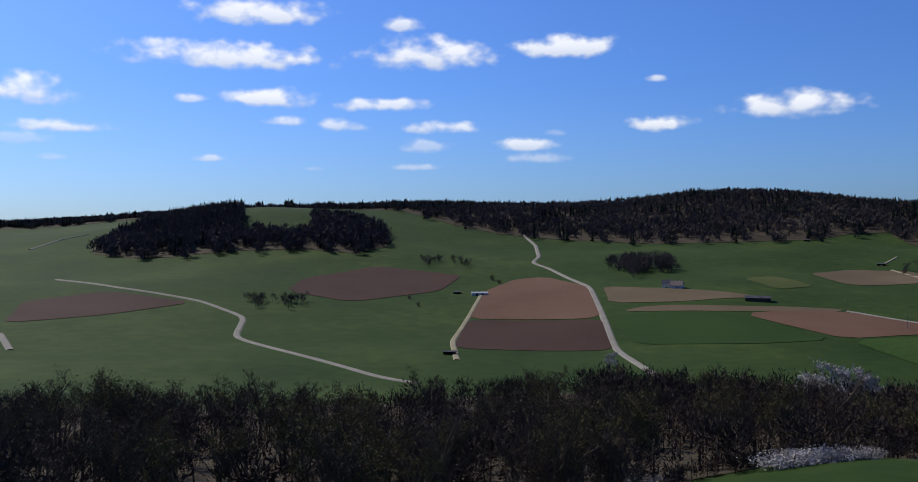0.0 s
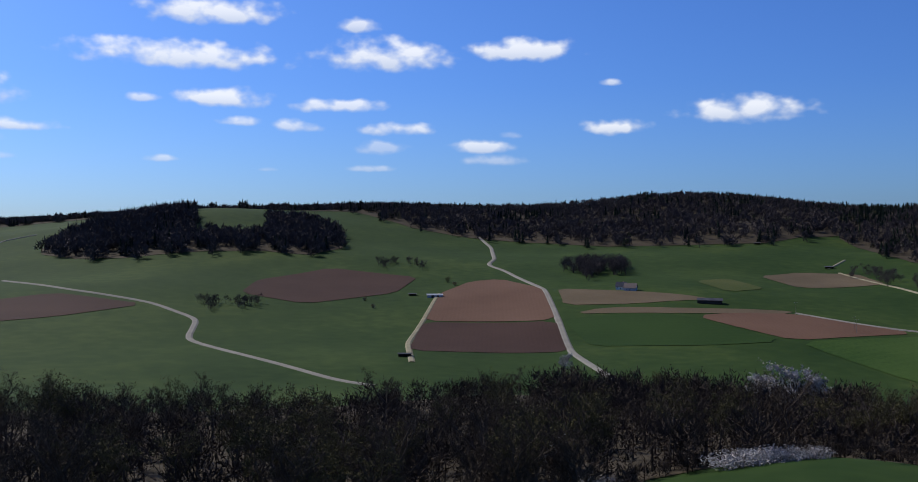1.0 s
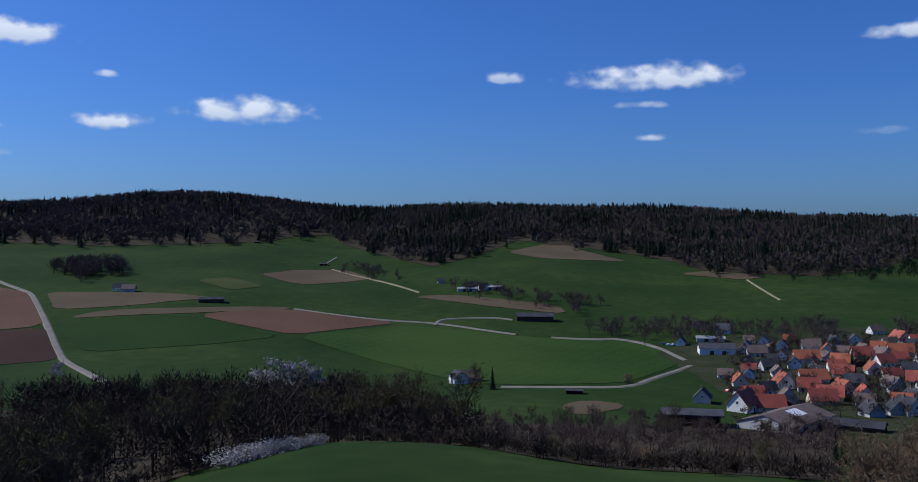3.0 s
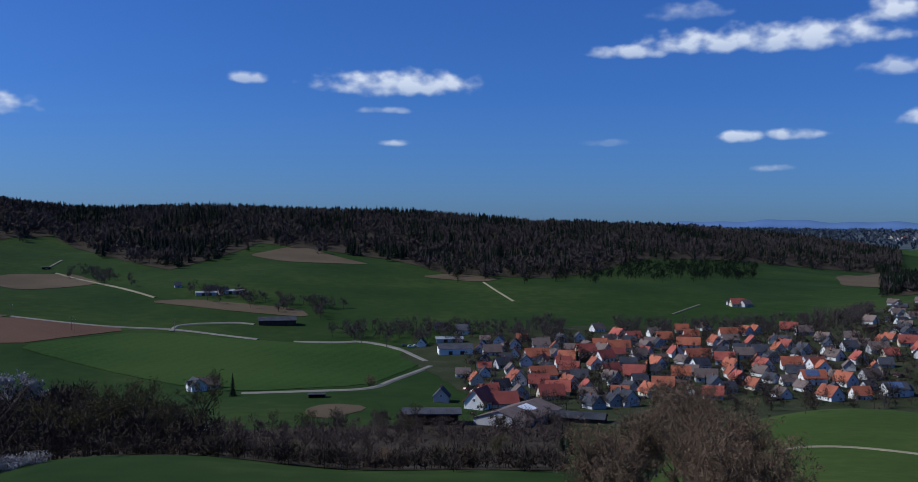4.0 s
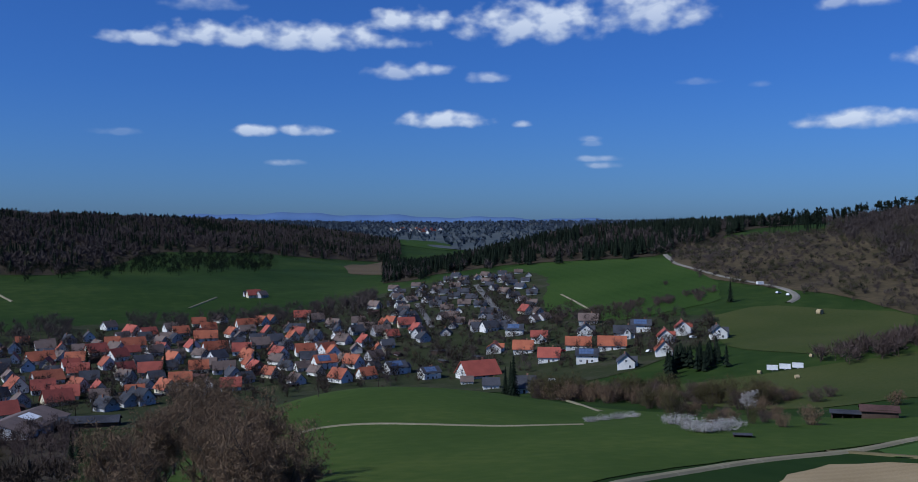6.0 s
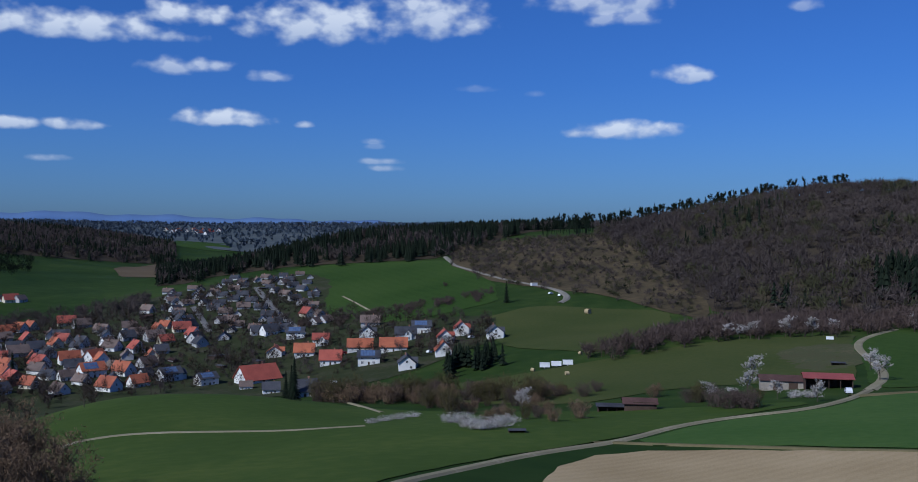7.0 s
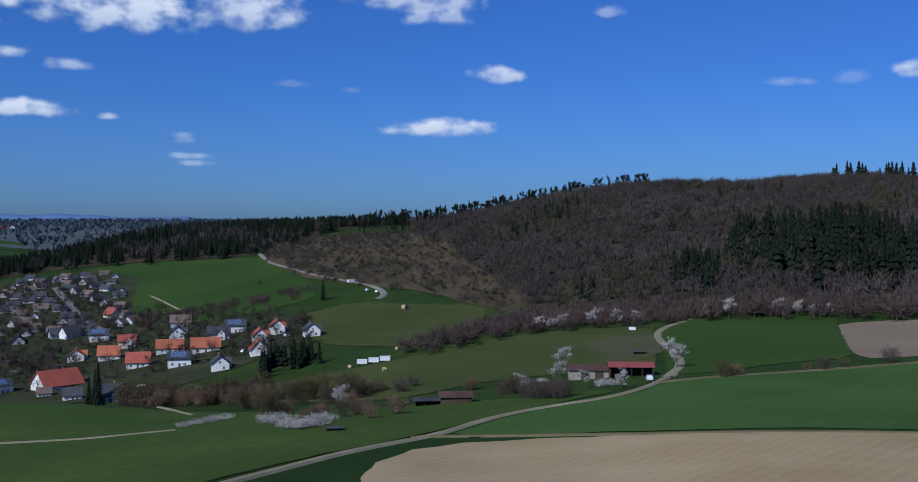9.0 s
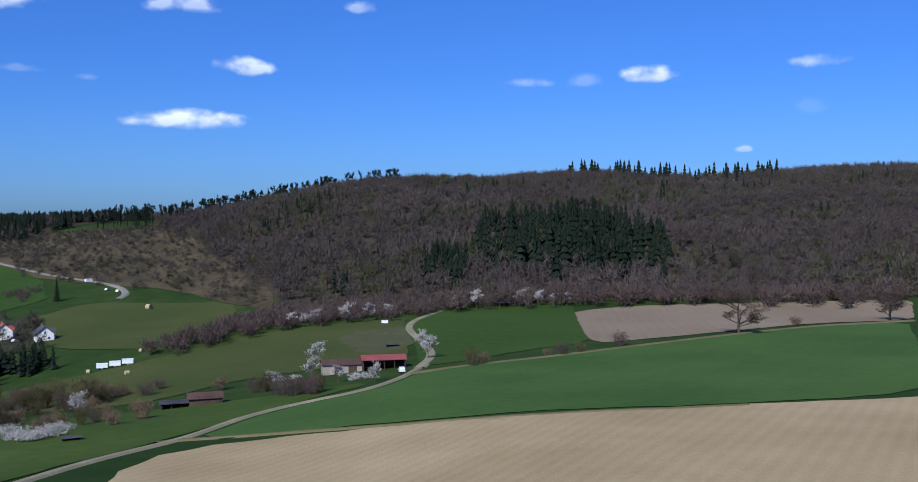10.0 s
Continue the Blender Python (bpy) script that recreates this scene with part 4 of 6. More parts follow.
THORNS = [bush_model("blossom_bush", "low white blossoming blackthorn bush", 130 + i, 3.4, 2.8, 1100, 0.25, 0.6, M_BLOSSOM, "blossoming trees and bushes") for i in range(2)]
BUSHES = [bush_model("bush", "leafless grey-brown bush beside the fields", 140 + i, 4.0 + 0.8 * i, 2.6, 1300, 0.46, 0.15, (M_BRUSH, M_BRUSH_RED, M_BUD)[i], "bushes in the fields") for i in range(3)]
OAKS = [single_tree("oak_tree", "old leafless oak with a wide crown at the field edge", 150 + i, 13, 1.5, 5200, 0.5, 0.11, M_TWIG_NEAR, "oaks at the field edge", 0.12, fine=True) for i in range(1)]
SPRUCES = [needle_tree(160, 16)]
for m_ in MODELS + NEAR_MODELS + BRUSH_MODELS + BLOSSOMS + THORNS + BUSHES + OAKS + SPRUCES:
    m_.location = (*polar(150 + len(m_.name), 260 + 3 * len(m_.name)), float(ground_z(*polar(150 + len(m_.name), 260 + 3 * len(m_.name)))))
rng = random.Random(7)


def belt(models, edge, count, low, high):
    """Single trees at random places between two edges."""
    edge = sorted(edge)
    b, near, far = zip(*edge)
    for _ in range(count):
        at = rng.uniform(b[0], b[-1])
        r = math.sqrt(rng.uniform(np.interp(at, b, near) ** 2, np.interp(at, b, far) ** 2))
        plant(rng.choice(models), *polar(at, r), rng.uniform(low, high), rng.uniform(0, 360))


belt(NEAR_MODELS + MODELS[4:], [(72, 130, 190), (60, 128, 190), (50, 128, 190), (40, 132, 190), (32, 150, 200)], 56, 0.7, 1.25)
belt(MODELS, [(72, 190, 290), (60, 190, 290), (50, 190, 290), (40, 190, 300), (32, 200, 300), (26, 205, 330), (20, 215, 330), (12, 235, 300)], 84, 0.75, 1.45)
belt(MODELS, [(40, 380, 440), (30, 390, 440), (20, 370, 420)], 14, 0.8, 1.1)
belt(BRUSH_MODELS, [(-10.5, 118, 150), (-13, 104, 150), (-16, 98, 165), (-19, 98, 150), (-21.5, 102, 120)], 46, 0.72, 1.05)
belt(BRUSH_MODELS, [(-14, 165, 260), (-17.8, 165, 270)], 14, 0.95, 1.25)
belt(BUSHES, [(-35, 335, 352), (-37, 305, 345), (-40, 294, 345), (-43, 288, 335), (-46, 280, 320), (-49, 280, 305)], 78, 1.1, 1.8)
belt(BUSHES, [(-49, 285, 300), (-53, 285, 300)], 6, 0.8, 1.2)
belt(BUSHES, [(14, 212, 240), (10, 205, 240), (0, 190, 240), (-9, 185, 255)], 30, 0.7, 1.2)
belt(MODELS, [(12, 300, 380), (4, 300, 390), (-8, 300, 385)], 14, 0.4, 0.6)
belt(BUSHES + BUSHES + MODELS[:2], [(-4, 430, 600), (-8, 430, 640), (-16, 420, 680), (-26, 430, 700), (-34, 480, 830)], 80, 0.4, 0.75)
belt(SPRUCES, [(-8, 430, 640), (-16, 420, 680), (-26, 450, 700), (-34, 480, 800)], 9, 0.5, 0.8)
for at, r, size in ((-59.6, 404, 0.75), (-60.3, 405, 0.6), (-60.9, 406, 0.8), (-62.8, 407, 0.9), (-64.2, 410, 0.85), (-65.4, 416, 0.7), (-69.4, 446, 0.8), (-70.6, 450, 0.95), (-73.2, 458, 0.9), (-74.3, 460, 0.8), (-75.2, 461, 0.75), (-76.0, 462, 0.7)):
    plant(BLOSSOMS[int(r) % 2], *polar(at, r), size, at * 31 % 360)
for k, at in enumerate((25.9, 25.2, 24.5, 23.8, 23.1, 22.4, 21.7, 21.1)):
    plant(THORNS[k % 2], *polar(at, 190 + 1.2 * k), 1.75 - 0.09 * k, 47 * k)
for at, size in ((22.6, 2.3), (24.2, 2.0), (21.2, 1.9)):
    plant(BLOSSOMS[0], *polar(at, 388), size, at * 40)
wood_floor([(72, 120, 420), (60, 120, 360), (50, 120, 370), (40, 130, 430), (34, 150, 440), (31, 190, 440), (26, 200, 440), (20, 207, 420), (12, 206, 340), (4, 184, 350), (-9, 178, 385)])
x, y = scatter([(33, 165, 185), (27, 199, 212), (20, 206, 220), (12, 204, 220), (4, 180, 196), (-9, 174, 192)], 3.2, 85)
stand("hedgerow", "leafless thorn hedge along the meadow edge", M_TWIG_DARK, "bush", x, y, 4.5, 86)
# shrubs in the gardens
x, y = scatter([(-3, 430, 600), (-8, 400, 640), (-16, 400, 690), (-24, 410, 720), (-29, 440, 820), (-34, 470, 840), (-36, 420, 640), (-46, 440, 520)], 5.6, 81)
stand("garden_shrubs", "bare and evergreen shrubs in the gardens", M_TWIG_DARK, "bush", x[::5], y[::5], 3.6, 82)
stand("garden_shrubs", "dark evergreen hedges in the gardens", M_NEEDLE, "bush", x[1::6], y[1::6], 2.6, 83)
stand("garden_trees", "small bare fruit trees in the gardens", M_TWIG, "broad", x[2::4], y[2::4], 6.5, 84)
stand("garden_trees", "taller bare trees between the houses", M_TWIG_DARK, "broad", x[3::7], y[3::7], 8.5, 87)


# trees, bushes and hedges that stand at a known place
plant(THORNS[0], -100.7, 150.3, 1.5, 121)
plant(THORNS[1], -96.9, 152.1, 1.4, 303)
plant(THORNS[0], -106.9, 153.7, 1.3, 278)
plant(BLOSSOMS[0], -112.6, 154.3, 0.9, 66)
plant(BLOSSOMS[0], -143.8, 344.3, 1.7, 189)
plant(BLOSSOMS[1], -159.8, 360.9, 1.5, 309)
plant(BLOSSOMS[1], -142.3, 365.5, 1.4, 242)
plant(BLOSSOMS[0], -285.1, 401.9, 1.3, 320)
plant(THORNS[0], 143.7, 173.8, 0.8, 297)
plant(THORNS[1], 151.1, 177.4, 0.8, 33)
plant(THORNS[0], 158.6, 180.7, 0.8, 310)
plant(THORNS[1], 136.8, 170, 0.7, 6)
plant(THORNS[0], 145, 151.8, 1.2, 240)
plant(THORNS[1], 138.8, 140.9, 1.3, 132)
plant(THORNS[0], 136.3, 134.3, 1.3, 282)
plant(THORNS[1], 141.7, 135.4, 1.2, 119)
plant(THORNS[0], 151.1, 141.4, 1, 98)
plant(BLOSSOMS[0], 177.5, 161.1, 0.75, 240)
plant(BLOSSOMS[1], 270.9, 111.1, 0.8, 276)
plant(BLOSSOMS[0], 266.3, 147.6, 0.8, 281)
plant(BLOSSOMS[1], 295.1, 124, 0.7, 243)
plant(THORNS[0], 228.2, 110.5, 1, 203)
plant(THORNS[1], 228.4, 114.7, 0.9, 327)
plant(THORNS[1], 237.9, 143.1, 0.8, 77)
plant(THORNS[0], 240.4, 139.8, 0.7, 118)
plant(OAKS[0], 341.4, 24.8, 1.1, 325)
plant(OAKS[0], 407.6, -27, 1, 77)
plant(BUSHES[0], 374.8, 6.8, 1.1, 267)
plant(BUSHES[1], 299.5, 57.5, 1.2, 199)
plant(BUSHES[2], 247.8, 88.8, 1.2, 7)
plant(BUSHES[0], 252, 86.8, 1, 343)
plant(BUSHES[1], 273.7, 69.8, 1, 32)
plant(BUSHES[2], 279.7, 65.9, 0.8, 81)
plant(BUSHES[0], 272.6, 73.9, 0.7, 302)
plant(BUSHES[0], 226.1, 155.1, 1.1, 21)
plant(BUSHES[1], 200.7, 111.9, 1.1, 154)
plant(BUSHES[2], 215.3, 134.7, 1, 15)
plant(SPRUCES[0], 207.7, 307.1, 0.8, 137)
plant(SPRUCES[0], 207.6, 310.7, 0.7, 242)
plant(SPRUCES[0], 425.3, 399.3, 0.9, 304)
plant(SPRUCES[0], 38.5, 233.2, 0.6, 198)
plant(SPRUCES[0], 39, 248.6, 0.45, 218)
plant(SPRUCES[0], 117.7, 475.3, 1, 202)
plant(BUSHES[1], 468.8, 499.9, 0.8, 295)
plant(BUSHES[1], 420.9, 333.6, 0.8, 227)
plant(BUSHES[0], -549.3, 516.3, 0.9, 68)
plant(BUSHES[1], -581.4, 536.9, 0.8, 187)
plant(BUSHES[2], -602, 660.9, 1.2, 49)
plant(BUSHES[0], -584.3, 650.8, 1, 18)
plant(MODELS[0], 106.8, 256.3, 0.45, 69)
plant(BUSHES[0], -20.6, 469.7, 1.3, 253)
plant(SPRUCES[0], -82.6, 444.6, 0.75, 111)
plant(MODELS[1], -94.7, 463.6, 0.7, 132)
plant(BLOSSOMS[1], -61.9, 289.9, 0.7, 344)
plant(THORNS[0], -21.6, 262.4, 0.9, 223)
plant(THORNS[1], -9.3, 248.7, 0.8, 320)
plant(THORNS[1], -60.1, 288, 0.9, 154)
plant(THORNS[0], -20.7, 262, 0.8, 215)
plant(THORNS[0], -3.6, 245.7, 0.8, 259)
plant(BUSHES[0], 215.1, 257.4, 0.91, 197)
plant(BUSHES[2], 216.7, 256, 1.35, 293)
plant(BUSHES[2], 202.3, 238.4, 1.08, 179)
plant(BUSHES[1], 227, 262, 0.89, 273)
plant(BUSHES[1], 206.1, 235.1, 0.9, 299)
plant(BUSHES[1], 225.2, 255.7, 1.09, 208)
plant(BUSHES[0], 220.5, 247.9, 1.26, 299)
plant(BUSHES[2], 188.9, 208.3, 1.19, 118)
plant(BUSHES[2], 190.4, 209.2, 1.21, 172)
plant(BUSHES[0], 190.9, 205.2, 1.12, 349)
plant(BUSHES[2], 188.1, 199.5, 1.34, 14)
plant(BUSHES[2], 167, 176.1, 1.34, 143)
plant(BUSHES[1], 172.6, 178.7, 1.21, 310)
plant(BUSHES[0], 172.9, 174.7, 1.11, 343)
plant(BUSHES[1], 195.2, 195.6, 0.81, 356)
plant(BUSHES[2], 198.6, 194, 0.82, 83)
plant(BUSHES[0], 147, 142.5, 0.94, 357)
plant(BUSHES[1], 171.7, 163.5, 0.83, 167)
plant(BUSHES[0], 164.6, 154.2, 0.88, 277)
plant(BUSHES[1], 200.5, 184.5, 1.3, 292)
plant(BUSHES[2], 162, 145.8, 0.8, 291)
plant(BUSHES[0], 194.5, 172.5, 1.19, 53)
plant(BUSHES[1], 167.8, 147.5, 0.86, 335)
plant(BUSHES[0], 178.4, 153.9, 0.93, 108)
plant(BUSHES[0], 159.6, 135.7, 0.89, 324)
plant(BUSHES[0], 170.6, 137.2, 1.17, 293)
plant(BUSHES[1], 215.5, 137.4, 1.09, 45)
plant(BUSHES[2], 216.4, 134.4, 1.04, 176)
plant(BUSHES[1], 203.8, 122.6, 1.33, 210)
plant(BUSHES[1], 200.9, 117.4, 1.34, 77)
plant(BUSHES[1], 208.3, 119.3, 1.08, 10)
plant(BUSHES[1], 203.2, 114.8, 1.33, 150)
plant(BUSHES[2], 204.3, 112.1, 0.97, 218)
plant(BLOSSOMS[0], 233.7, 130.9, 0.7, 282)
plant(BLOSSOMS[0], 223.6, 117.1, 0.5, 142)
plant(BLOSSOMS[1], 219, 104.5, 0.5, 258)
plant(BLOSSOMS[0], 217.6, 132.6, 0.6, 120)
plant(SPRUCES[0], 163.2, 239.8, 0.85, 18)


# ---------------------------------------------------------------- village
M_WHITE = surface("white_render", (0.60, 0.59, 0.56), (0.76, 0.75, 0.72), 0.2, 1.5, vary=0.3)
M_CREAM = surface("cream_render", (0.52, 0.46, 0.34), (0.66, 0.60, 0.46), 0.2, 1.5, vary=0.4)
M_GREYWALL = surface("grey_render", (0.34, 0.34, 0.35), (0.50, 0.49, 0.48), 0.2, 1.5, vary=0.5)
M_BRICK = surface("brick_wall", (0.20, 0.10, 0.075), (0.34, 0.18, 0.13), 0.4, 3.0, vary=0.4)
M_ORANGE = surface("orange_clay_tiles", (0.20, 0.052, 0.026), (0.40, 0.120, 0.056), 0.25, 2.0, 0.8, vary=0.8)
M_REDROOF = surface("dark_red_clay_tiles", (0.20, 0.045, 0.032), (0.36, 0.085, 0.055), 0.25, 2.0, 0.8, vary=0.8)
M_SLATE = surface("dark_grey_roof_tiles", (0.034, 0.036, 0.044), (0.080, 0.081, 0.092), 0.25, 2.0, 0.85, vary=0.8)
M_BROWNROOF = surface("weathered_brown_roof_tiles", (0.085, 0.060, 0.050), (0.165, 0.120, 0.100), 0.25, 2.0, 0.8, vary=0.8)
M_SHEET = surface("grey_roof_sheet", (0.28, 0.29, 0.30), (0.42, 0.43, 0.44), 0.2, 1.0, 0.5, metal=0.3, vary=0.4)
M_DARKWOOD = surface("dark_stained_boards", (0.040, 0.028, 0.022), (0.095, 0.066, 0.050), 0.3, 3.0)
M_FRAME = surface("white_window_frame", (0.74, 0.74, 0.72), (0.84, 0.84, 0.82), 0.5, 3.0, 0.5)
M_GLASS = surface("dark_window_glass", (0.012, 0.015, 0.020), (0.030, 0.036, 0.045), 0.3, 1.0, 0.08)
M_SOLAR = surface("blue_solar_panel", (0.05, 0.08, 0.16), (0.12, 0.17, 0.28), 0.5, 2.0, 0.12)
M_METAL = surface("white_painted_metal", (0.62, 0.63, 0.64), (0.80, 0.80, 0.80), 0.4, 2.0, 0.4)


def gable_walls(w, l, eaves, rise):
    """Walls with two gables: w across, l along the ridge (x)."""
    s, x, y = Shape(), l / 2, w / 2
    s.quad((-x, -y, -1.5), (x, -y, -1.5), (x, -y, eaves), (-x, -y, eaves))
    s.quad((x, y, -1.5), (-x, y, -1.5), (-x, y, eaves), (x, y, eaves))
    for e in (1, -1):
        k = len(s.v)
        s.v += [(e * x, -e * y, -1.5), (e * x, e * y, -1.5), (e * x, e * y, eaves), (e * x, 0, eaves + rise), (e * x, -e * y, eaves)]
        s.f.append((k, k + 1, k + 2, k + 3, k + 4))
    return s


def gable_roof(w, l, eaves, rise, over=0.75, thick=0.25):
    """Two roof slopes with thickness, overhanging eaves and verges."""
    s, x = Shape(), l / 2 + over
    fall = rise / (w / 2)
    y, low, top = w / 2 + over, eaves - over * fall, eaves + rise
    for e in (1, -1):
        k = len(s.v)
        s.v += [(-x, 0, top), (x, 0, top), (x, e * y, low), (-x, e * y, low),
                (-x, 0, top + thick), (x, 0, top + thick), (x, e * y, low + thick), (-x, e * y, low + thick)]
        faces = [(0, 1, 2, 3), (7, 6, 5, 4), (3, 2, 6, 7), (0, 3, 7, 4), (2, 1, 5, 6)]
        s.f += [tuple(k + i for i in (f if e > 0 else f[::-1])) for f in faces]
    return s


def opening(name, parent, x, y, z, wide, high, side, pane_name="pane"):
    """A window on the wall: a proud white frame with a dark pane. side: 'y-', 'y+', 'x-' or 'x+'."""
    e = -1 if side[1] == "-" else 1
    along = side[0] == "y"

    def slab(a, b, z0, z1, d0, d1):
        d0, d1 = sorted((e * d0, e * d1))
        return (x + a, x + b, y + d0, y + d1, z0, z1) if along else (x + d0, x + d1, y + a, y + b, z0, z1)

    frame_shape = Shape()
    t = 0.12
    for a, b, z0, z1 in ((-wide / 2, wide / 2, z - t, z), (-wide / 2, wide / 2, z + high, z + high + t), (-wide / 2, -wide / 2 + t, z, z + high), (wide / 2 - t, wide / 2, z, z + high), (-t / 2, t / 2, z, z + high)):
        frame_shape.box(*slab(a, b, z0, z1, -0.02, 0.09))
    made = part(name, frame_shape, M_FRAME, parent)
    part(pane_name, Shape().box(*slab(-wide / 2 + t, wide / 2 - t, z, z + high, -0.02, 0.04)), M_GLASS, made)
    return made


ROOFS = {"o": (M_ORANGE, "orange clay tile roof"), "r": (M_REDROOF, "dark red tile roof"), "d": (M_SLATE, "dark grey tile roof"), "b": (M_BROWNROOF, "weathered brown tile roof")}
WALLS = {"w": (M_WHITE, "white rendered"), "c": (M_CREAM, "cream rendered"), "g": (M_GREYWALL, "grey rendered"), "k": (M_BRICK, "red brick")}


def house(roof, wall, w, l, eaves, rise, storeys=2, bay=False, solar=False, plain=False):
    """A detached gabled house with its windows, door and chimney."""
    ob = thing("house", f"{WALLS[wall][1]} gabled village house with {ROOFS[roof][1]}", "house", "houses of the village")
    part("wall", gable_walls(w, l, eaves, rise), WALLS[wall][0], ob)
    top = part("roof", gable_roof(w, l, eaves, rise), ROOFS[roof][0], ob, ROOFS[roof][1])
    part("chimney", Shape().box(l * 0.15, l * 0.15 + 0.7, 0.4, 1.1, eaves + rise * 0.6, eaves + rise + 1.0).box(l * 0.15 - 0.06, l * 0.15 + 0.76, 0.34, 1.16, eaves + rise + 1.0, eaves + rise + 1.12), M_BRICK, top)
    for floor in range(storeys):
        z = 0.9 + floor * 2.8
        if z + 1.3 > eaves:
            break
        for side, y in (("y-", -w / 2), ("y+", w / 2))[:1 if plain else 2]:
            for x in (-l * 0.3, l * 0.22):
                opening("window", ob, x, y, z, 1.5, 1.35, side)
    for side, x in (("x-", -l / 2), ("x+", l / 2)):
        opening("window", ob, x, 0, eaves - 0.1, 1.4, 1.3, side)
        if not plain:
            opening("window", ob, x, -w * 0.22, 1.0, 1.4, 1.35, side)
    part("door", Shape().box(-0.55, 0.55, -w / 2 - 0.06, -w / 2 + 0.02, -0.2, 2.05), M_DARKWOOD, ob)
    if bay:          # a cross gable towards the street
        s = Shape()
        for src in (gable_walls(w * 0.42, 3.0, eaves, w * 0.21),):
            k = len(s.v)
            s.v += [(l * 0.12 + y, -w / 2 - 0.1 + x * 0.9, z) for x, y, z in src.v]
            s.f += [tuple(k + i for i in f[::-1]) for f in src.f]
        part("cross_gable", s, WALLS[wall][0], ob)
        s, src = Shape(), gable_roof(w * 0.42, w * 0.5 + 3, eaves, w * 0.21 + 0.3, 0.3, 0.2)
        s.v += [(l * 0.12 + y, -w * 0.25 + x * 0.98, z) for x, y, z in src.v]
        s.f += [f[::-1] for f in src.f]
        part("dormer_roof", s, ROOFS[roof][0], ob)
        opening("window", ob, l * 0.12, -w / 2 - 1.47, eaves - 0.6, 1.6, 1.7, "y-")
        opening("window", ob, l * 0.12, -w / 2 - 1.47, 0.8, 1.8, 1.6, "y-")
    if solar:
        fall = rise / (w / 2)
        step = 1.75
        for i in range(5):
            for j in range(2):
                x0, y0 = -l * 0.38 + i * step, -0.7 - j * 2.0
                z0, z1 = eaves + rise + y0 * fall + 0.42, eaves + rise + (y0 - 1.85) * fall + 0.42
                part("solar_panel", Shape().quad((x0, y0 - 1.85, z1), (x0 + 1.65, y0 - 1.85, z1), (x0 + 1.65, y0, z0), (x0, y0, z0)), M_SOLAR, top)
    return ob


def hall(name, label, l, w, eaves, rise, wall, roof, skylight=False, open_front=False, roof_label=""):
    """A long barn or works hall; open_front leaves the front between posts."""
    ob = thing(name, label, "barn" if "barn" in name or "shed" in name or "hut" in name else "building")
    if open_front:
        s, x, y = Shape(), l / 2, w / 2
        s.box(-x, x, y - 0.2, y, -1, eaves + rise * 0.0).box(-x, -x + 0.2, -y, y - 0.2, -1, eaves).box(x - 0.2, x, -y, y - 0.2, -1, eaves)
        part("wall", s, wall, ob)
        n = max(3, int(l / 4))
        for i in range(n + 1):
            px = -x + 0.15 + (l - 0.5) * i / n
            part("post", Shape().box(px, px + 0.22, -y, -y + 0.22, -1, eaves), M_DARKWOOD, ob)
    else:
        part("wall", gable_walls(w, l, eaves, rise), wall, ob)
        part("door", Shape().box(-l * 0.22, -l * 0.22 + 3.2, -w / 2 - 0.08, -w / 2 + 0.02, -0.5, 3.0), M_DARKWOOD, ob)
        part("door", Shape().box(l * 0.12, l * 0.12 + 3.2, -w / 2 - 0.08, -w / 2 + 0.02, -0.5, 3.0), M_DARKWOOD, ob)
        for k in range(4):
            opening("window", ob, -l * 0.42 + k * l * 0.26, w / 2, 1.4, 1.8, 0.9, "y+")
    top = part("roof", gable_roof(w, l, eaves, rise, 0.6, 0.2), roof, ob, roof_label)
    if skylight:
        fall = rise / (w / 2)
        y0, y1 = -1.2, -w * 0.28
        part("skylight", Shape().quad((-l * 0.1, y1, eaves + rise + y1 * fall + 0.26), (l * 0.14, y1, eaves + rise + y1 * fall + 0.26), (l * 0.14, y0, eaves + rise + y0 * fall + 0.26), (-l * 0.1, y0, eaves + rise + y0 * fall + 0.26)), M_METAL, top, "white translucent skylight")
    return ob


KINDS = {
    "o1": house("o", "w", 9.5, 13, 3.8, 5.2), "o2": house("o", "c", 9, 12, 3.7, 5.0), "o3": house("o", "w", 10, 18, 3.6, 5.4), "o4": house("o", "w", 10, 13, 4.0, 3.6, bay=True),
    "r1": house("r", "w", 9.5, 13, 3.8, 5.2), "r2": house("r", "c", 10, 15, 3.5, 5.6), "r3": house("r", "k", 10, 12, 5.2, 4.4), "r4": house("r", "w", 9.5, 12, 5.2, 4.2, bay=True),
    "d1": house("d", "w", 9, 12, 3.8, 4.6, plain=True), "d2": house("d", "g", 9, 11, 3.4, 4.6, plain=True), "d3": house("d", "w", 9.5, 12.5, 4.2, 3.8, bay=True), "d4": house("d", "w", 10, 13, 5.0, 3.4, solar=True),
    "h1": house("d", "g", 9, 12, 2.5, 4.0, plain=True), "h2": house("b", "g", 9, 12, 2.5, 4.0, plain=True), "h3": house("d", "w", 9, 11, 2.7, 4.0, plain=True),
    "b1": house("b", "w", 9, 12, 3.6, 4.6, plain=True), "b2": house("b", "g", 9.5, 14, 3.6, 4.8, plain=True), "f1": house("r", "w", 13, 18, 2.2, 6.0, plain=True), "s1": house("o", "w", 10, 15, 5.0, 4.4, solar=True)}
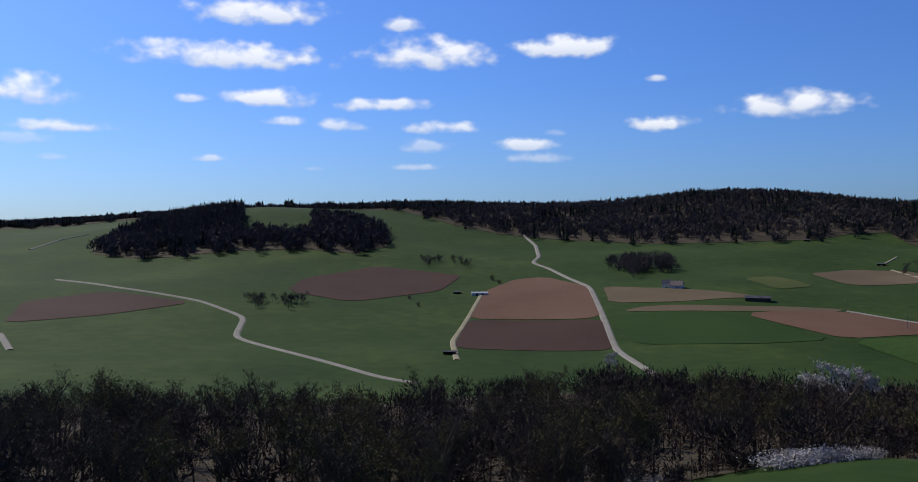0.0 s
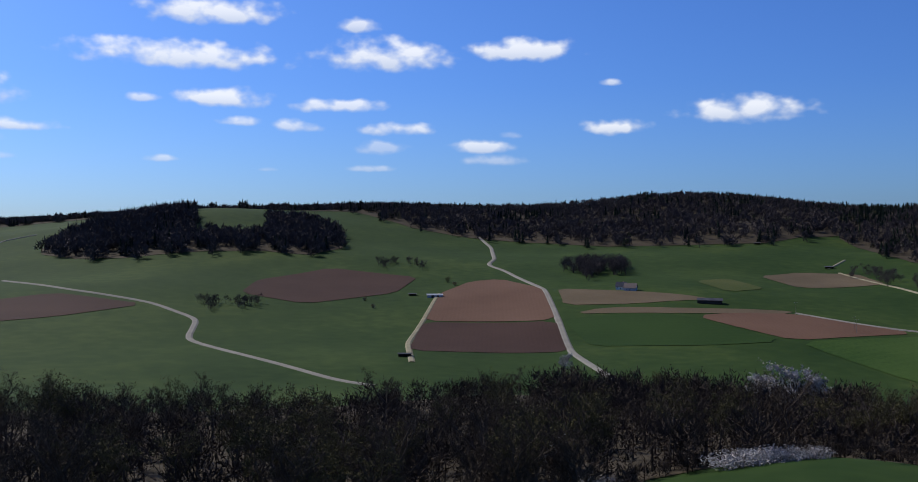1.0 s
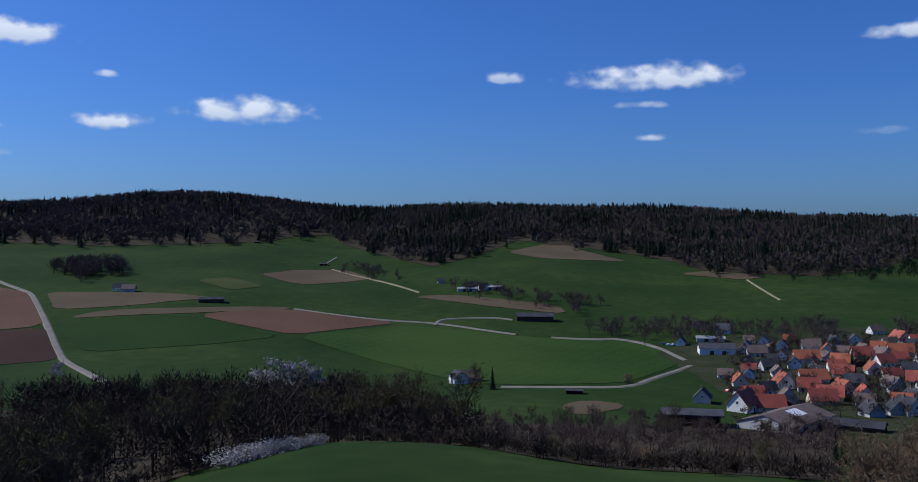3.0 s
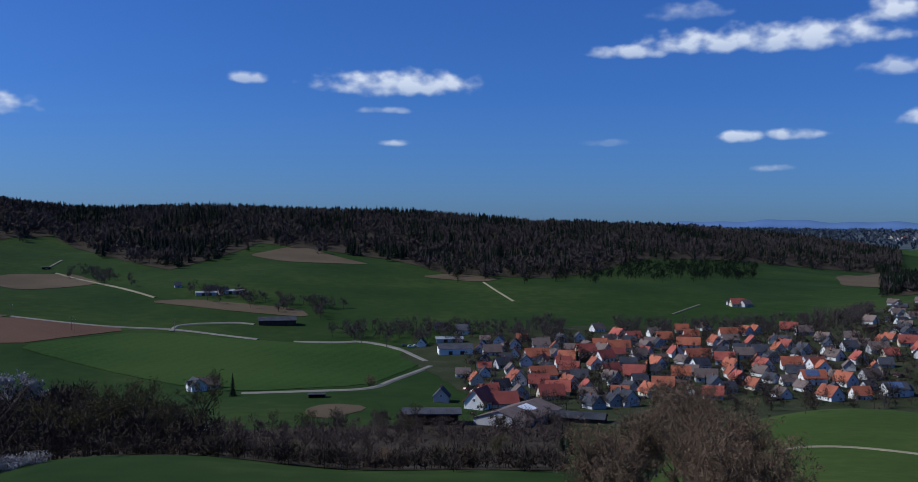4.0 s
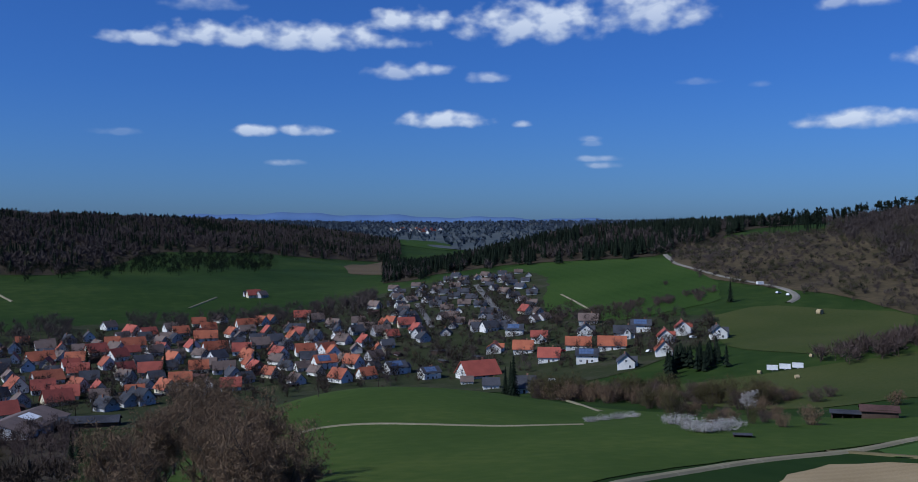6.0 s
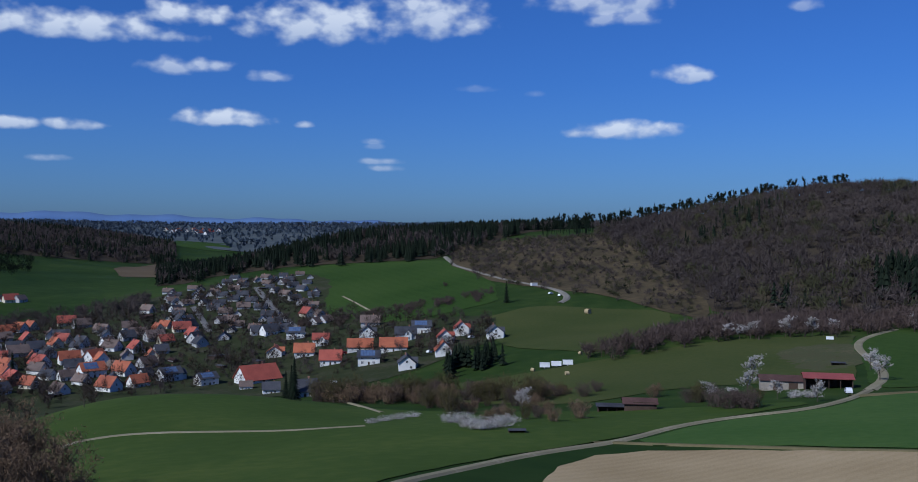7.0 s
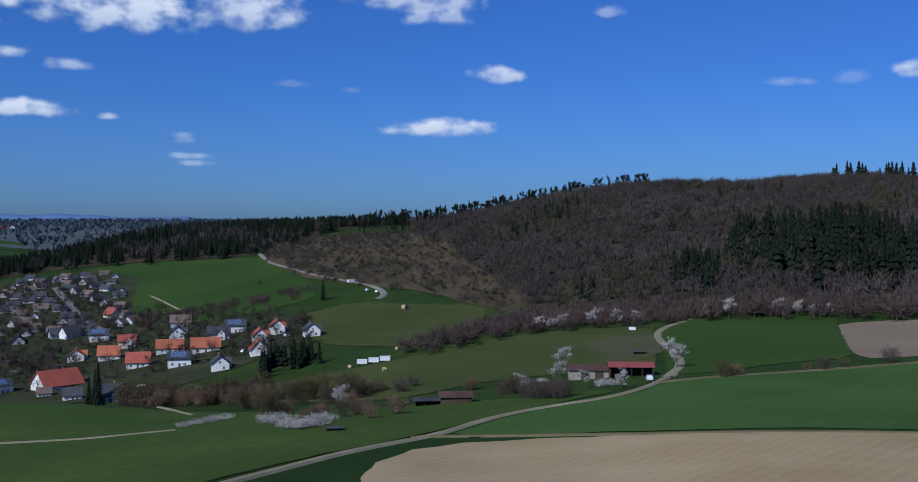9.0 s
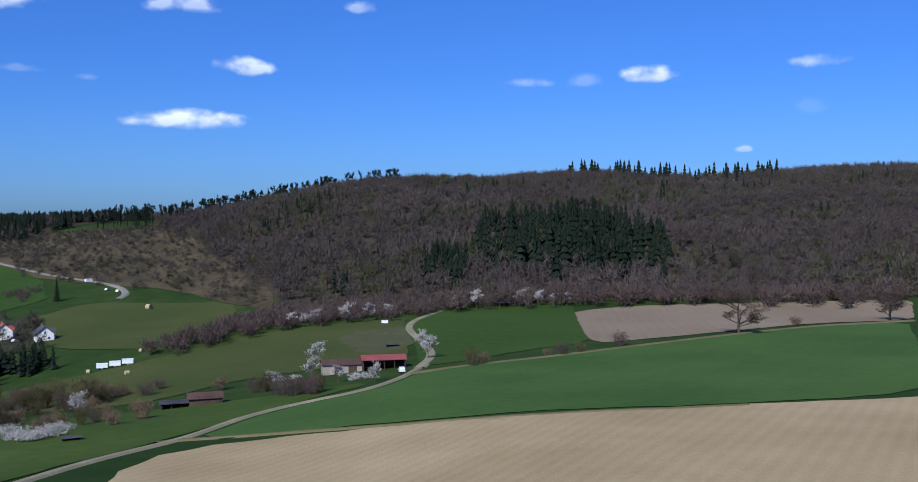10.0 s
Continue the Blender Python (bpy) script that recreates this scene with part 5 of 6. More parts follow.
for i, m_ in enumerate(KINDS.values()):
    at = polar(150 - 2 * i, 330)
    m_.matrix_basis = pose(*at, float(ground_z(*at)), 0, 0, 20 * i)


def build_on(model, x, y, turn, size=1.0):
    """A copy of a model building on the ground, so that its floor meets the slope."""
    z = float(np.mean(ground_z(np.array([x - 4, x + 4, x, x]), np.array([y, y, y - 4, y + 4]))))
    made = copy_thing(model, pose(x, y, z, 0, 0, turn))
    made.scale = (size, size, size)
    return made


# houses, street by street: kind, place in the plan, turn, size
build_on(KINDS["d1"], 34.4, 671.7, -15, 0.76)
build_on(KINDS["b1"], 56.2, 624.4, 78, 0.76)
build_on(KINDS["d1"], 65.2, 607.9, 83, 0.76)
build_on(KINDS["b2"], 48.3, 584.2, 6, 0.76)
build_on(KINDS["o2"], 88.4, 591.6, 83, 0.76)
build_on(KINDS["d1"], 110.5, 633.2, 85, 0.76)
build_on(KINDS["r1"], 110.4, 547.4, 27, 0.76)
build_on(KINDS["o1"], 100.2, 523.3, 94, 0.76)
build_on(KINDS["o3"], 72.8, 562.5, 10, 0.76)
build_on(KINDS["o1"], 88.8, 548.7, -20, 0.76)
build_on(KINDS["o1"], 52.1, 480.8, 100, 0.836)
build_on(KINDS["o3"], 67.3, 496, 15, 0.76)
build_on(KINDS["r1"], 83.9, 510.4, -16, 0.76)
build_on(KINDS["r1"], 62.2, 471.3, -2, 0.76)
build_on(KINDS["o1"], 76.7, 468.4, 110, 0.76)
build_on(KINDS["r2"], 63.3, 438.5, 10, 0.76)
build_on(KINDS["r2"], 39, 410.5, 10, 0.76)
build_on(KINDS["r1"], 28.7, 406.8, 60, 0.95)
build_on(KINDS["b1"], 26.3, 503, 0, 0.608)
build_on(KINDS["o2"], 31.7, 478.8, 94, 0.76)
build_on(KINDS["d2"], 12.8, 423.9, 84, 0.76)
build_on(KINDS["d2"], 87.8, 413.6, 96, 0.76)
build_on(KINDS["d1"], 99.9, 470.1, 86, 0.76)
build_on(KINDS["d2"], 85.2, 488.5, -8, 0.76)
build_on(KINDS["r2"], 83.3, 453.1, 88, 0.76)
build_on(KINDS["d1"], 64, 540.9, 87, 0.76)
build_on(KINDS["d2"], 50, 533.8, 22, 0.76)
build_on(KINDS["d1"], 38.1, 505.4, 88, 0.608)
build_on(KINDS["b2"], 49.5, 441.7, 88, 0.76)
build_on(KINDS["d2"], 77.4, 407, 111, 0.76)
build_on(KINDS["o3"], 127, 587.4, 5, 0.76)
build_on(KINDS["d1"], 117.2, 518.9, 3, 0.76)
build_on(KINDS["o1"], 132.9, 517.7, 107, 0.76)
build_on(KINDS["d2"], 155.1, 598.4, 90, 0.76)
build_on(KINDS["o1"], 166.1, 628.3, 2, 0.76)
build_on(KINDS["b1"], 167.2, 658, 12, 0.76)
build_on(KINDS["o3"], 171.6, 590.8, -13, 0.76)
build_on(KINDS["o1"], 187.4, 639.4, 1, 0.76)
build_on(KINDS["o3"], 161.9, 539, 5, 0.76)
build_on(KINDS["d1"], 154.2, 509.2, 21, 0.76)
build_on(KINDS["o3"], 214.1, 639.8, 0, 0.76)
build_on(KINDS["o1"], 227.1, 647.8, 112, 0.76)
build_on(KINDS["o2"], 235.4, 649.3, 97, 0.76)
build_on(KINDS["o1"], 168.2, 498.6, 107, 0.76)
build_on(KINDS["r3"], 158.1, 457.9, 90, 0.76)
build_on(KINDS["d2"], 177.9, 549, 0, 0.76)
build_on(KINDS["d1"], 199.5, 544.3, 3, 0.76)
build_on(KINDS["r1"], 183.7, 494.9, 102, 0.76)
build_on(KINDS["o1"], 198.3, 494.6, -10, 0.76)
build_on(KINDS["o1"], 209.4, 489.1, 24, 0.76)
build_on(KINDS["b1"], 179.8, 451.4, 0, 0.608)
build_on(KINDS["s1"], 191.1, 450, 0, 0.76)
build_on(KINDS["d1"], 226.7, 577.2, -23, 0.76)
build_on(KINDS["d2"], 225.1, 543.2, 103, 0.76)
build_on(KINDS["d1"], 244, 552.3, 72, 0.76)
build_on(KINDS["r2"], 259.2, 650.8, -17, 0.76)
build_on(KINDS["b2"], 258.7, 624.3, -1, 0.76)
build_on(KINDS["d1"], 92.4, 413.9, 113, 0.874)
build_on(KINDS["r2"], 114.7, 491.3, -12, 0.76)
build_on(KINDS["o1"], 119.7, 453.9, -15, 0.76)
build_on(KINDS["o2"], 109.6, 440.2, 105, 0.76)
build_on(KINDS["o2"], 136.6, 483.2, -12, 0.76)
build_on(KINDS["b1"], 131.3, 551.8, 13, 0.76)
build_on(KINDS["b2"], 143.6, 587.5, 104, 0.76)
build_on(KINDS["r1"], 153.7, 555.3, 92, 0.76)
build_on(KINDS["b2"], 146.4, 473, -12, 0.76)
build_on(KINDS["d2"], 145.3, 455, 92, 0.76)
build_on(KINDS["r1"], 146.6, 633.1, 14, 0.76)
build_on(KINDS["b1"], 128.1, 621.7, 22, 0.76)
build_on(KINDS["r2"], 103.8, 574.1, 17, 0.76)
build_on(KINDS["b2"], 97.6, 580.8, -4, 0.76)
build_on(KINDS["o1"], 208.9, 479.4, 76, 0.76)
build_on(KINDS["o1"], 203.9, 443.5, 107, 0.76)
build_on(KINDS["o2"], 231.3, 469.9, 68, 0.76)
build_on(KINDS["d4"], 213.4, 415.7, 0, 0.76)
build_on(KINDS["d4"], 220, 393.4, 0, 0.684)
build_on(KINDS["d2"], 250.9, 541, 4, 0.76)
build_on(KINDS["b2"], 260.5, 526.1, -1, 0.76)
build_on(KINDS["d1"], 301.7, 572.1, 78, 0.76)
build_on(KINDS["d1"], 291.5, 541.8, 26, 0.76)
build_on(KINDS["d2"], 268.8, 487.5, 80, 0.76)
build_on(KINDS["r1"], 278.4, 512.7, 83, 0.76)
build_on(KINDS["d1"], 343.3, 658, 68, 0.76)
build_on(KINDS["b1"], 316.7, 649.7, 112, 0.76)
build_on(KINDS["d1"], 197.7, 521.3, 86, 0.76)
build_on(KINDS["b1"], 225.5, 589.2, 71, 0.76)
build_on(KINDS["r2"], 209.6, 583.6, 80, 0.76)
build_on(KINDS["b2"], 187.9, 538, -3, 0.76)
build_on(KINDS["b1"], 230.5, 515.4, 113, 0.76)
build_on(KINDS["r1"], 237.7, 500.5, 83, 0.76)
build_on(KINDS["d1"], 174.2, 459.3, 111, 0.608)
build_on(KINDS["o1"], 190.4, 596.3, 96, 0.76)
build_on(KINDS["r1"], 171.9, 522.2, -18, 0.76)
build_on(KINDS["o2"], 192.4, 679.3, -9, 0.76)
build_on(KINDS["b1"], 211.6, 691.1, 112, 0.76)
build_on(KINDS["r2"], 140.2, 650.3, 110, 0.76)
build_on(KINDS["b1"], 131.7, 681.3, 27, 0.76)
build_on(KINDS["d2"], 97.6, 627.2, 106, 0.76)
build_on(KINDS["b2"], 81.1, 606, 4, 0.76)
build_on(KINDS["d2"], 18.8, 691.5, -18, 0.608)
build_on(KINDS["d1"], 5.7, 623, 82, 0.608)
build_on(KINDS["h2"], 401.8, 674.6, 140, 0.7)
build_on(KINDS["h1"], 388.4, 639.3, 140, 0.7)
build_on(KINDS["h1"], 375.3, 605.8, 140, 0.7)
build_on(KINDS["h1"], 360.4, 570.4, 140, 0.7)
build_on(KINDS["h1"], 344.7, 536.6, 140, 0.7)
build_on(KINDS["h1"], 332, 508.9, 140, 0.7)
build_on(KINDS["h3"], 320.8, 482.9, 140, 0.7)
build_on(KINDS["h3"], 422.7, 721.1, 140, 0.7)
build_on(KINDS["h1"], 357.5, 620.4, 140, 0.7)
build_on(KINDS["h2"], 337.1, 577.2, 140, 0.7)
build_on(KINDS["h2"], 321.8, 543.7, 140, 0.7)
build_on(KINDS["h2"], 312, 520.3, 140, 0.7)
build_on(KINDS["h3"], 353, 633.3, 17, 0.7)
build_on(KINDS["h1"], 343.6, 604.2, 140, 0.7)
build_on(KINDS["h2"], 316.1, 544.8, 7, 0.7)
build_on(KINDS["h1"], 367.3, 667.9, 28, 0.7)
build_on(KINDS["h2"], 348.1, 650.3, -7, 0.7)
build_on(KINDS["h3"], 329.2, 632, 14, 0.7)
build_on(KINDS["h1"], 306.5, 574.2, 13, 0.7)
build_on(KINDS["d2"], 273.2, 500.1, 23, 0.77)
build_on(KINDS["h2"], 351.8, 680.2, -15, 0.7)
build_on(KINDS["h2"], 452.6, 707.4, 110, 0.7)
build_on(KINDS["h1"], 444.7, 681.7, 76, 0.7)
build_on(KINDS["h2"], 437.5, 657.9, 17, 0.7)
build_on(KINDS["h1"], 431.7, 636.8, -23, 0.7)
build_on(KINDS["h3"], 424.3, 613.2, 110, 0.7)
build_on(KINDS["h1"], 410, 628.5, 20, 0.7)
build_on(KINDS["h2"], 404.5, 605.8, 111, 0.7)
build_on(KINDS["h1"], 396, 581.8, -12, 0.7)
build_on(KINDS["h2"], 387, 557.8, 20, 0.7)
build_on(KINDS["h1"], 375.2, 530.6, 78, 0.7)
build_on(KINDS["h2"], 363.3, 506.1, 80, 0.7)
build_on(KINDS["h2"], 351, 482.1, 17, 0.7)
build_on(KINDS["r2"], 359.5, 513.6, 81, 0.7)
build_on(KINDS["h2"], 344.2, 482.4, 22, 0.7)
build_on(KINDS["d1"], 310.1, 481.3, 0, 0.77)
build_on(KINDS["d2"], 306.3, 488, -19, 0.7)
build_on(KINDS["r2"], 285.1, 539.8, -18, 0.7)
build_on(KINDS["h2"], 423.2, 696.7, 93, 0.7)
build_on(KINDS["h1"], 448.4, 750.9, 111, 0.7)
build_on(KINDS["h2"], 438.1, 698.1, 69, 0.7)
build_on(KINDS["o4"], 278.3, 426.4, 50, 0.76)
build_on(KINDS["o1"], 283.2, 407, -40, 0.76)
build_on(KINDS["r1"], 273.2, 371, -40, 0.76)
build_on(KINDS["r4"], 303.9, 421.6, -40, 0.7)
build_on(KINDS["o3"], 298.4, 380.6, -40, 0.684)
build_on(KINDS["d3"], 323, 406, 50, 0.836)
build_on(KINDS["o3"], 301.3, 358.1, -40, 0.722)
build_on(KINDS["d4"], 275.7, 345.1, -40, 0.76)
build_on(KINDS["d3"], 323.5, 374.8, -40, 0.836)
build_on(KINDS["d4"], 339.6, 380.5, -40, 0.76)
build_on(KINDS["d3"], 270.3, 312.3, 50, 0.76)
build_on(KINDS["r4"], 320, 341.5, 50, 0.76)
build_on(KINDS["r4"], 340.4, 351, 50, 0.76)
build_on(KINDS["o1"], 296.8, 317.8, 50, 0.76)
build_on(KINDS["d3"], 339.4, 326.4, 50, 0.798)
build_on(KINDS["b2"], 349, 435.9, -40, 0.76)
build_on(KINDS["d4"], 311.4, 456.2, -40, 0.77)
build_on(KINDS["f1"], 237.8, 378.8, -4, 0.95)
build_on(KINDS["d2"], 215.4, 309.6, -30, 0.836)
build_on(KINDS["d1"], 219.1, 338.7, -30, 0.57)
build_on(KINDS["b1"], 223.1, 364.6, -30, 0.456)
build_on(KINDS["d2"], 221.6, 397.4, 0, 0.608)
build_on(KINDS["d4"], 216.9, 416.3, 0, 0.608)
build_on(KINDS["d3"], -104.2, 467.6, -60, 0.76)
build_on(KINDS["b2"], -99.6, 473.3, 20, 0.684)
build_on(KINDS["d1"], -428.5, 684.5, 20, 0.684)
build_on(KINDS["b2"], -417.5, 681, 20, 0.684)
build_on(KINDS["d2"], -170.1, 821, 20, 0.76)
build_on(KINDS["d1"], -160.6, 818.9, 30, 0.684)
build_on(KINDS["d2"], -204.3, 844.8, 20, 0.532)
build_on(KINDS["o1"], 1543.4, 2943.6, 20, 1.52)
build_on(KINDS["r1"], 1500.1, 2811.1, 60, 1.52)
build_on(KINDS["o2"], 1605.3, 2952, 10, 1.52)
build_on(KINDS["o1"], 1566.1, 2826.6, 80, 1.52)
build_on(KINDS["r2"], 1542.5, 2737, 20, 1.52)
build_on(KINDS["o2"], 1528.8, 3004.1, 50, 1.52)
build_on(KINDS["r1"], 1579.5, 2744.3, 50, 1.52)
build_on(KINDS["o3"], 1489.2, 2710.9, 20, 1.368)
build_on(KINDS["o1"], 1442, 2791.3, 50, 1.368)
build_on(KINDS["d1"], 1496.3, 2673.9, 20, 1.368)
build_on(KINDS["r2"], 279.5, 815.8, 0, 0.76)
build_on(KINDS["b2"], 286.2, 813.5, 30, 0.684)
build_on(KINDS["d2"], 276.8, 823.9, 0, 0.608)
build_on(KINDS["b1"], 80.7, 438.2, -9, 0.67)
build_on(KINDS["b1"], 47.8, 634.2, -4, 0.57)
build_on(KINDS["b2"], 150.6, 528.6, 113, 0.62)
build_on(KINDS["d1"], 113.2, 474.2, 3, 0.63)
build_on(KINDS["h2"], 314, 502.2, 133, 0.65)
build_on(KINDS["b1"], 176.7, 478.8, 115, 0.70)
build_on(KINDS["b1"], 153.1, 612.6, -21, 0.62)
build_on(KINDS["d2"], 104.1, 456.4, 115, 0.63)
build_on(KINDS["h2"], 374.6, 724.8, 50, 0.69)
build_on(KINDS["b1"], 163.1, 417.2, 102, 0.64)
build_on(KINDS["h3"], 414.1, 680.2, 147, 0.67)
build_on(KINDS["h3"], 336.6, 560.9, 58, 0.56)
build_on(KINDS["h2"], 390.3, 684, 132, 0.60)
build_on(KINDS["r1"], 138.3, 564.9, 117, 0.62)
build_on(KINDS["b2"], 261.2, 548.2, -14, 0.67)
build_on(KINDS["o2"], 160.6, 445, 112, 0.65)
build_on(KINDS["d2"], 190.1, 423.8, 70, 0.69)
build_on(KINDS["h1"], 287.9, 494.5, 54, 0.69)
build_on(KINDS["h1"], 302.3, 510.3, 46, 0.55)
build_on(KINDS["h2"], 407.1, 707.4, 51, 0.58)
build_on(KINDS["o2"], 213, 550.4, 89, 0.71)
build_on(KINDS["b2"], 189.9, 579.3, 74, 0.69)
build_on(KINDS["h2"], 324.8, 617.4, 144, 0.62)
build_on(KINDS["h1"], 465.9, 661.4, 53, 0.55)
build_on(KINDS["b1"], 129, 441.5, 72, 0.56)
build_on(KINDS["d1"], 193, 558, -8, 0.68)
build_on(KINDS["d1"], 42.5, 461.6, 26, 0.68)
build_on(KINDS["h1"], 446.2, 637.6, 133, 0.56)
build_on(KINDS["r2"], 74.5, 548, 69, 0.60)
build_on(KINDS["b2"], 224.8, 484.6, 68, 0.64)
build_on(KINDS["b2"], 130.7, 601, 98, 0.67)
build_on(KINDS["b1"], 269.3, 577.3, -21, 0.71)
build_on(KINDS["h1"], 411.4, 580, 144, 0.65)
build_on(KINDS["o2"], 72.4, 635.8, -4, 0.61)
build_on(KINDS["d2"], 209.6, 431.8, 15, 0.56)
build_on(KINDS["d2"], 73.3, 522.1, -23, 0.59)
build_on(KINDS["o1"], 162, 479.5, 87, 0.69)
build_on(KINDS["b2"], 207, 458.9, 115, 0.58)
build_on(KINDS["b1"], 119.1, 423.9, 103, 0.59)
build_on(KINDS["h1"], 377.5, 691.7, 57, 0.63)
build_on(KINDS["h2"], 359.7, 701.5, 43, 0.65)
build_on(KINDS["d2"], 79, 582.4, -17, 0.64)
build_on(KINDS["d1"], 217.8, 532.7, 112, 0.57)
build_on(KINDS["d2"], 54, 497.5, 2, 0.59)
build_on(KINDS["r2"], 121.5, 565.1, 7, 0.58)
build_on(KINDS["r2"], 260.5, 512, 2, 0.58)
build_on(KINDS["d2"], 146.1, 439.9, 16, 0.68)
build_on(KINDS["h2"], 430.1, 671.5, 133, 0.59)
build_on(KINDS["d2"], 244.5, 485.8, -8, 0.65)
build_on(KINDS["d2"], 143.3, 603.7, 68, 0.59)
build_on(KINDS["b2"], 108.4, 592.7, 102, 0.74)
build_on(KINDS["h2"], 395.1, 728.8, 136, 0.64)
build_on(KINDS["h2"], 386.8, 544.5, 133, 0.55)
build_on(KINDS["h1"], 460, 679.9, 56, 0.56)
build_on(KINDS["o2"], 186.5, 512, 69, 0.73)
build_on(KINDS["b2"], 255.2, 585.6, 118, 0.67)
build_on(KINDS["h3"], 305.5, 593.5, 50, 0.57)
build_on(KINDS["o1"], 195.2, 409.7, 8, 0.63)
build_on(KINDS["r2"], 105, 505.3, 21, 0.65)
build_on(KINDS["b1"], 52.9, 513.6, 92, 0.72)
build_on(KINDS["b2"], 138.2, 533.5, 2, 0.66)
build_on(KINDS["b2"], 144.3, 494, -23, 0.64)
build_on(KINDS["r2"], 222.3, 563.6, 115, 0.67)
build_on(KINDS["o2"], 275.6, 551.9, 84, 0.68)
build_on(KINDS["h1"], 448.5, 667.3, 135, 0.72)
build_on(KINDS["r1"], 134.6, 424.4, -17, 0.68)
build_on(KINDS["b2"], 116, 581.1, 115, 0.71)
build_on(KINDS["h1"], 380.5, 656, 136, 0.67)
build_on(KINDS["r1"], 34.8, 441.9, 15, 0.71)
build_on(KINDS["h2"], 343.7, 589.6, 56, 0.57)
build_on(KINDS["o2"], 118.4, 603.5, -5, 0.70)
build_on(KINDS["h3"], 463.1, 697.1, 143, 0.64)
build_on(KINDS["h2"], 475.8, 690.6, 142, 0.60)
build_on(KINDS["d2"], 126.6, 500.9, 1, 0.64)
build_on(KINDS["o2"], 285.2, 560.9, 113, 0.61)
build_on(KINDS["h3"], 372.9, 627, 140, 0.71)
build_on(KINDS["b2"], 213.2, 506.2, 17, 0.60)
build_on(KINDS["b2"], 55.6, 598.7, 110, 0.56)
build_on(KINDS["b1"], 84.2, 569.2, 109, 0.66)
build_on(KINDS["b2"], 101.7, 486.1, 117, 0.64)
build_on(KINDS["d1"], 40.2, 542.5, 74, 0.73)
build_on(KINDS["h3"], 420.2, 651.4, 141, 0.57)
build_on(KINDS["b1"], 235.8, 534.3, 21, 0.60)
build_on(KINDS["r1"], 39.4, 525, -3, 0.56)
build_on(KINDS["b2"], 84.5, 621.2, 8, 0.60)
build_on(KINDS["o1"], 61.2, 572.9, 78, 0.62)
build_on(KINDS["h1"], 393.7, 713.2, 57, 0.68)
build_on(KINDS["h1"], 431.1, 709.8, 136, 0.67)
build_on(KINDS["d2"], 55, 561.7, -2, 0.57)
build_on(KINDS["r2"], 68.7, 451.5, -10, 0.74)
build_on(KINDS["h2"], 421, 590.6, 49, 0.66)
build_on(KINDS["o1"], 181.1, 408.3, 107, 0.74)
build_on(KINDS["r1"], 83.9, 532.6, 6, 0.66)
build_on(KINDS["h2"], 380.1, 742.3, 135, 0.69)
build_on(KINDS["d2"], 250.6, 570.7, 92, 0.65)
build_on(KINDS["b2"], 222.3, 456.8, 15, 0.66)
build_on(KINDS["r1"], 41.9, 596.6, 82, 0.62)
build_on(KINDS["b2"], 203.1, 606.4, 0, 0.70)
build_on(KINDS["h1"], 317.3, 605.5, 137, 0.64)
build_on(KINDS["h2"], 356.8, 586.3, 145, 0.73)
build_on(KINDS["h1"], 330.3, 647.7, 146, 0.60)
build_on(KINDS["h1"], 370.5, 709.5, 147, 0.56)
build_on(KINDS["d1"], 191.8, 472.8, -16, 0.72)
build_on(KINDS["h2"], 380.4, 673.6, 48, 0.68)
build_on(KINDS["d2"], 141.3, 619.3, -14, 0.70)
build_on(KINDS["b1"], 179.9, 434.4, 108, 0.61)
build_on(KINDS["o2"], 95.8, 439.7, -9, 0.65)
build_on(KINDS["d1"], 44.8, 611.5, 81, 0.60)
build_on(KINDS["o2"], 175.3, 612, 21, 0.70)
build_on(KINDS["h1"], 334.1, 526.5, 55, 0.58)


# ---------------------------------------------------------------- farm buildings, vehicles and field furniture
M_REDSHEET = surface("red_roof_sheet", (0.17, 0.040, 0.036), (0.27, 0.070, 0.058), 0.3, 2.0, 0.55)
M_HUT_ROOF = surface("dull_red_brown_sheet", (0.050, 0.030, 0.028), (0.100, 0.058, 0.052), 0.3, 2.0, 0.85)
M_STONE = surface("old_plaster_wall", (0.20, 0.175, 0.145), (0.38, 0.34, 0.29), 0.3, 2.0)
M_TYRE = surface("black_rubber", (0.012, 0.012, 0.012), (0.030, 0.030, 0.030), 0.5, 3.0)
M_CARS = [surface(n, a, b, 0.5, 3.0, 0.25) for n, a, b in (("silver_car_paint", (0.50, 0.51, 0.53), (0.62, 0.63, 0.65)), ("white_car_paint", (0.74, 0.74, 0.74), (0.82, 0.82, 0.82)), ("dark_blue_car_paint", (0.02, 0.03, 0.07), (0.04, 0.05, 0.11)), ("red_car_paint", (0.30, 0.03, 0.03), (0.42, 0.05, 0.04)))]
M_HAY = surface("old_hay", (0.28, 0.22, 0.12), (0.42, 0.34, 0.20), 0.6, 3.0)
M_POLE = surface("grey_pole_wood", (0.12, 0.10, 0.085), (0.22, 0.19, 0.16), 0.4, 3.0)


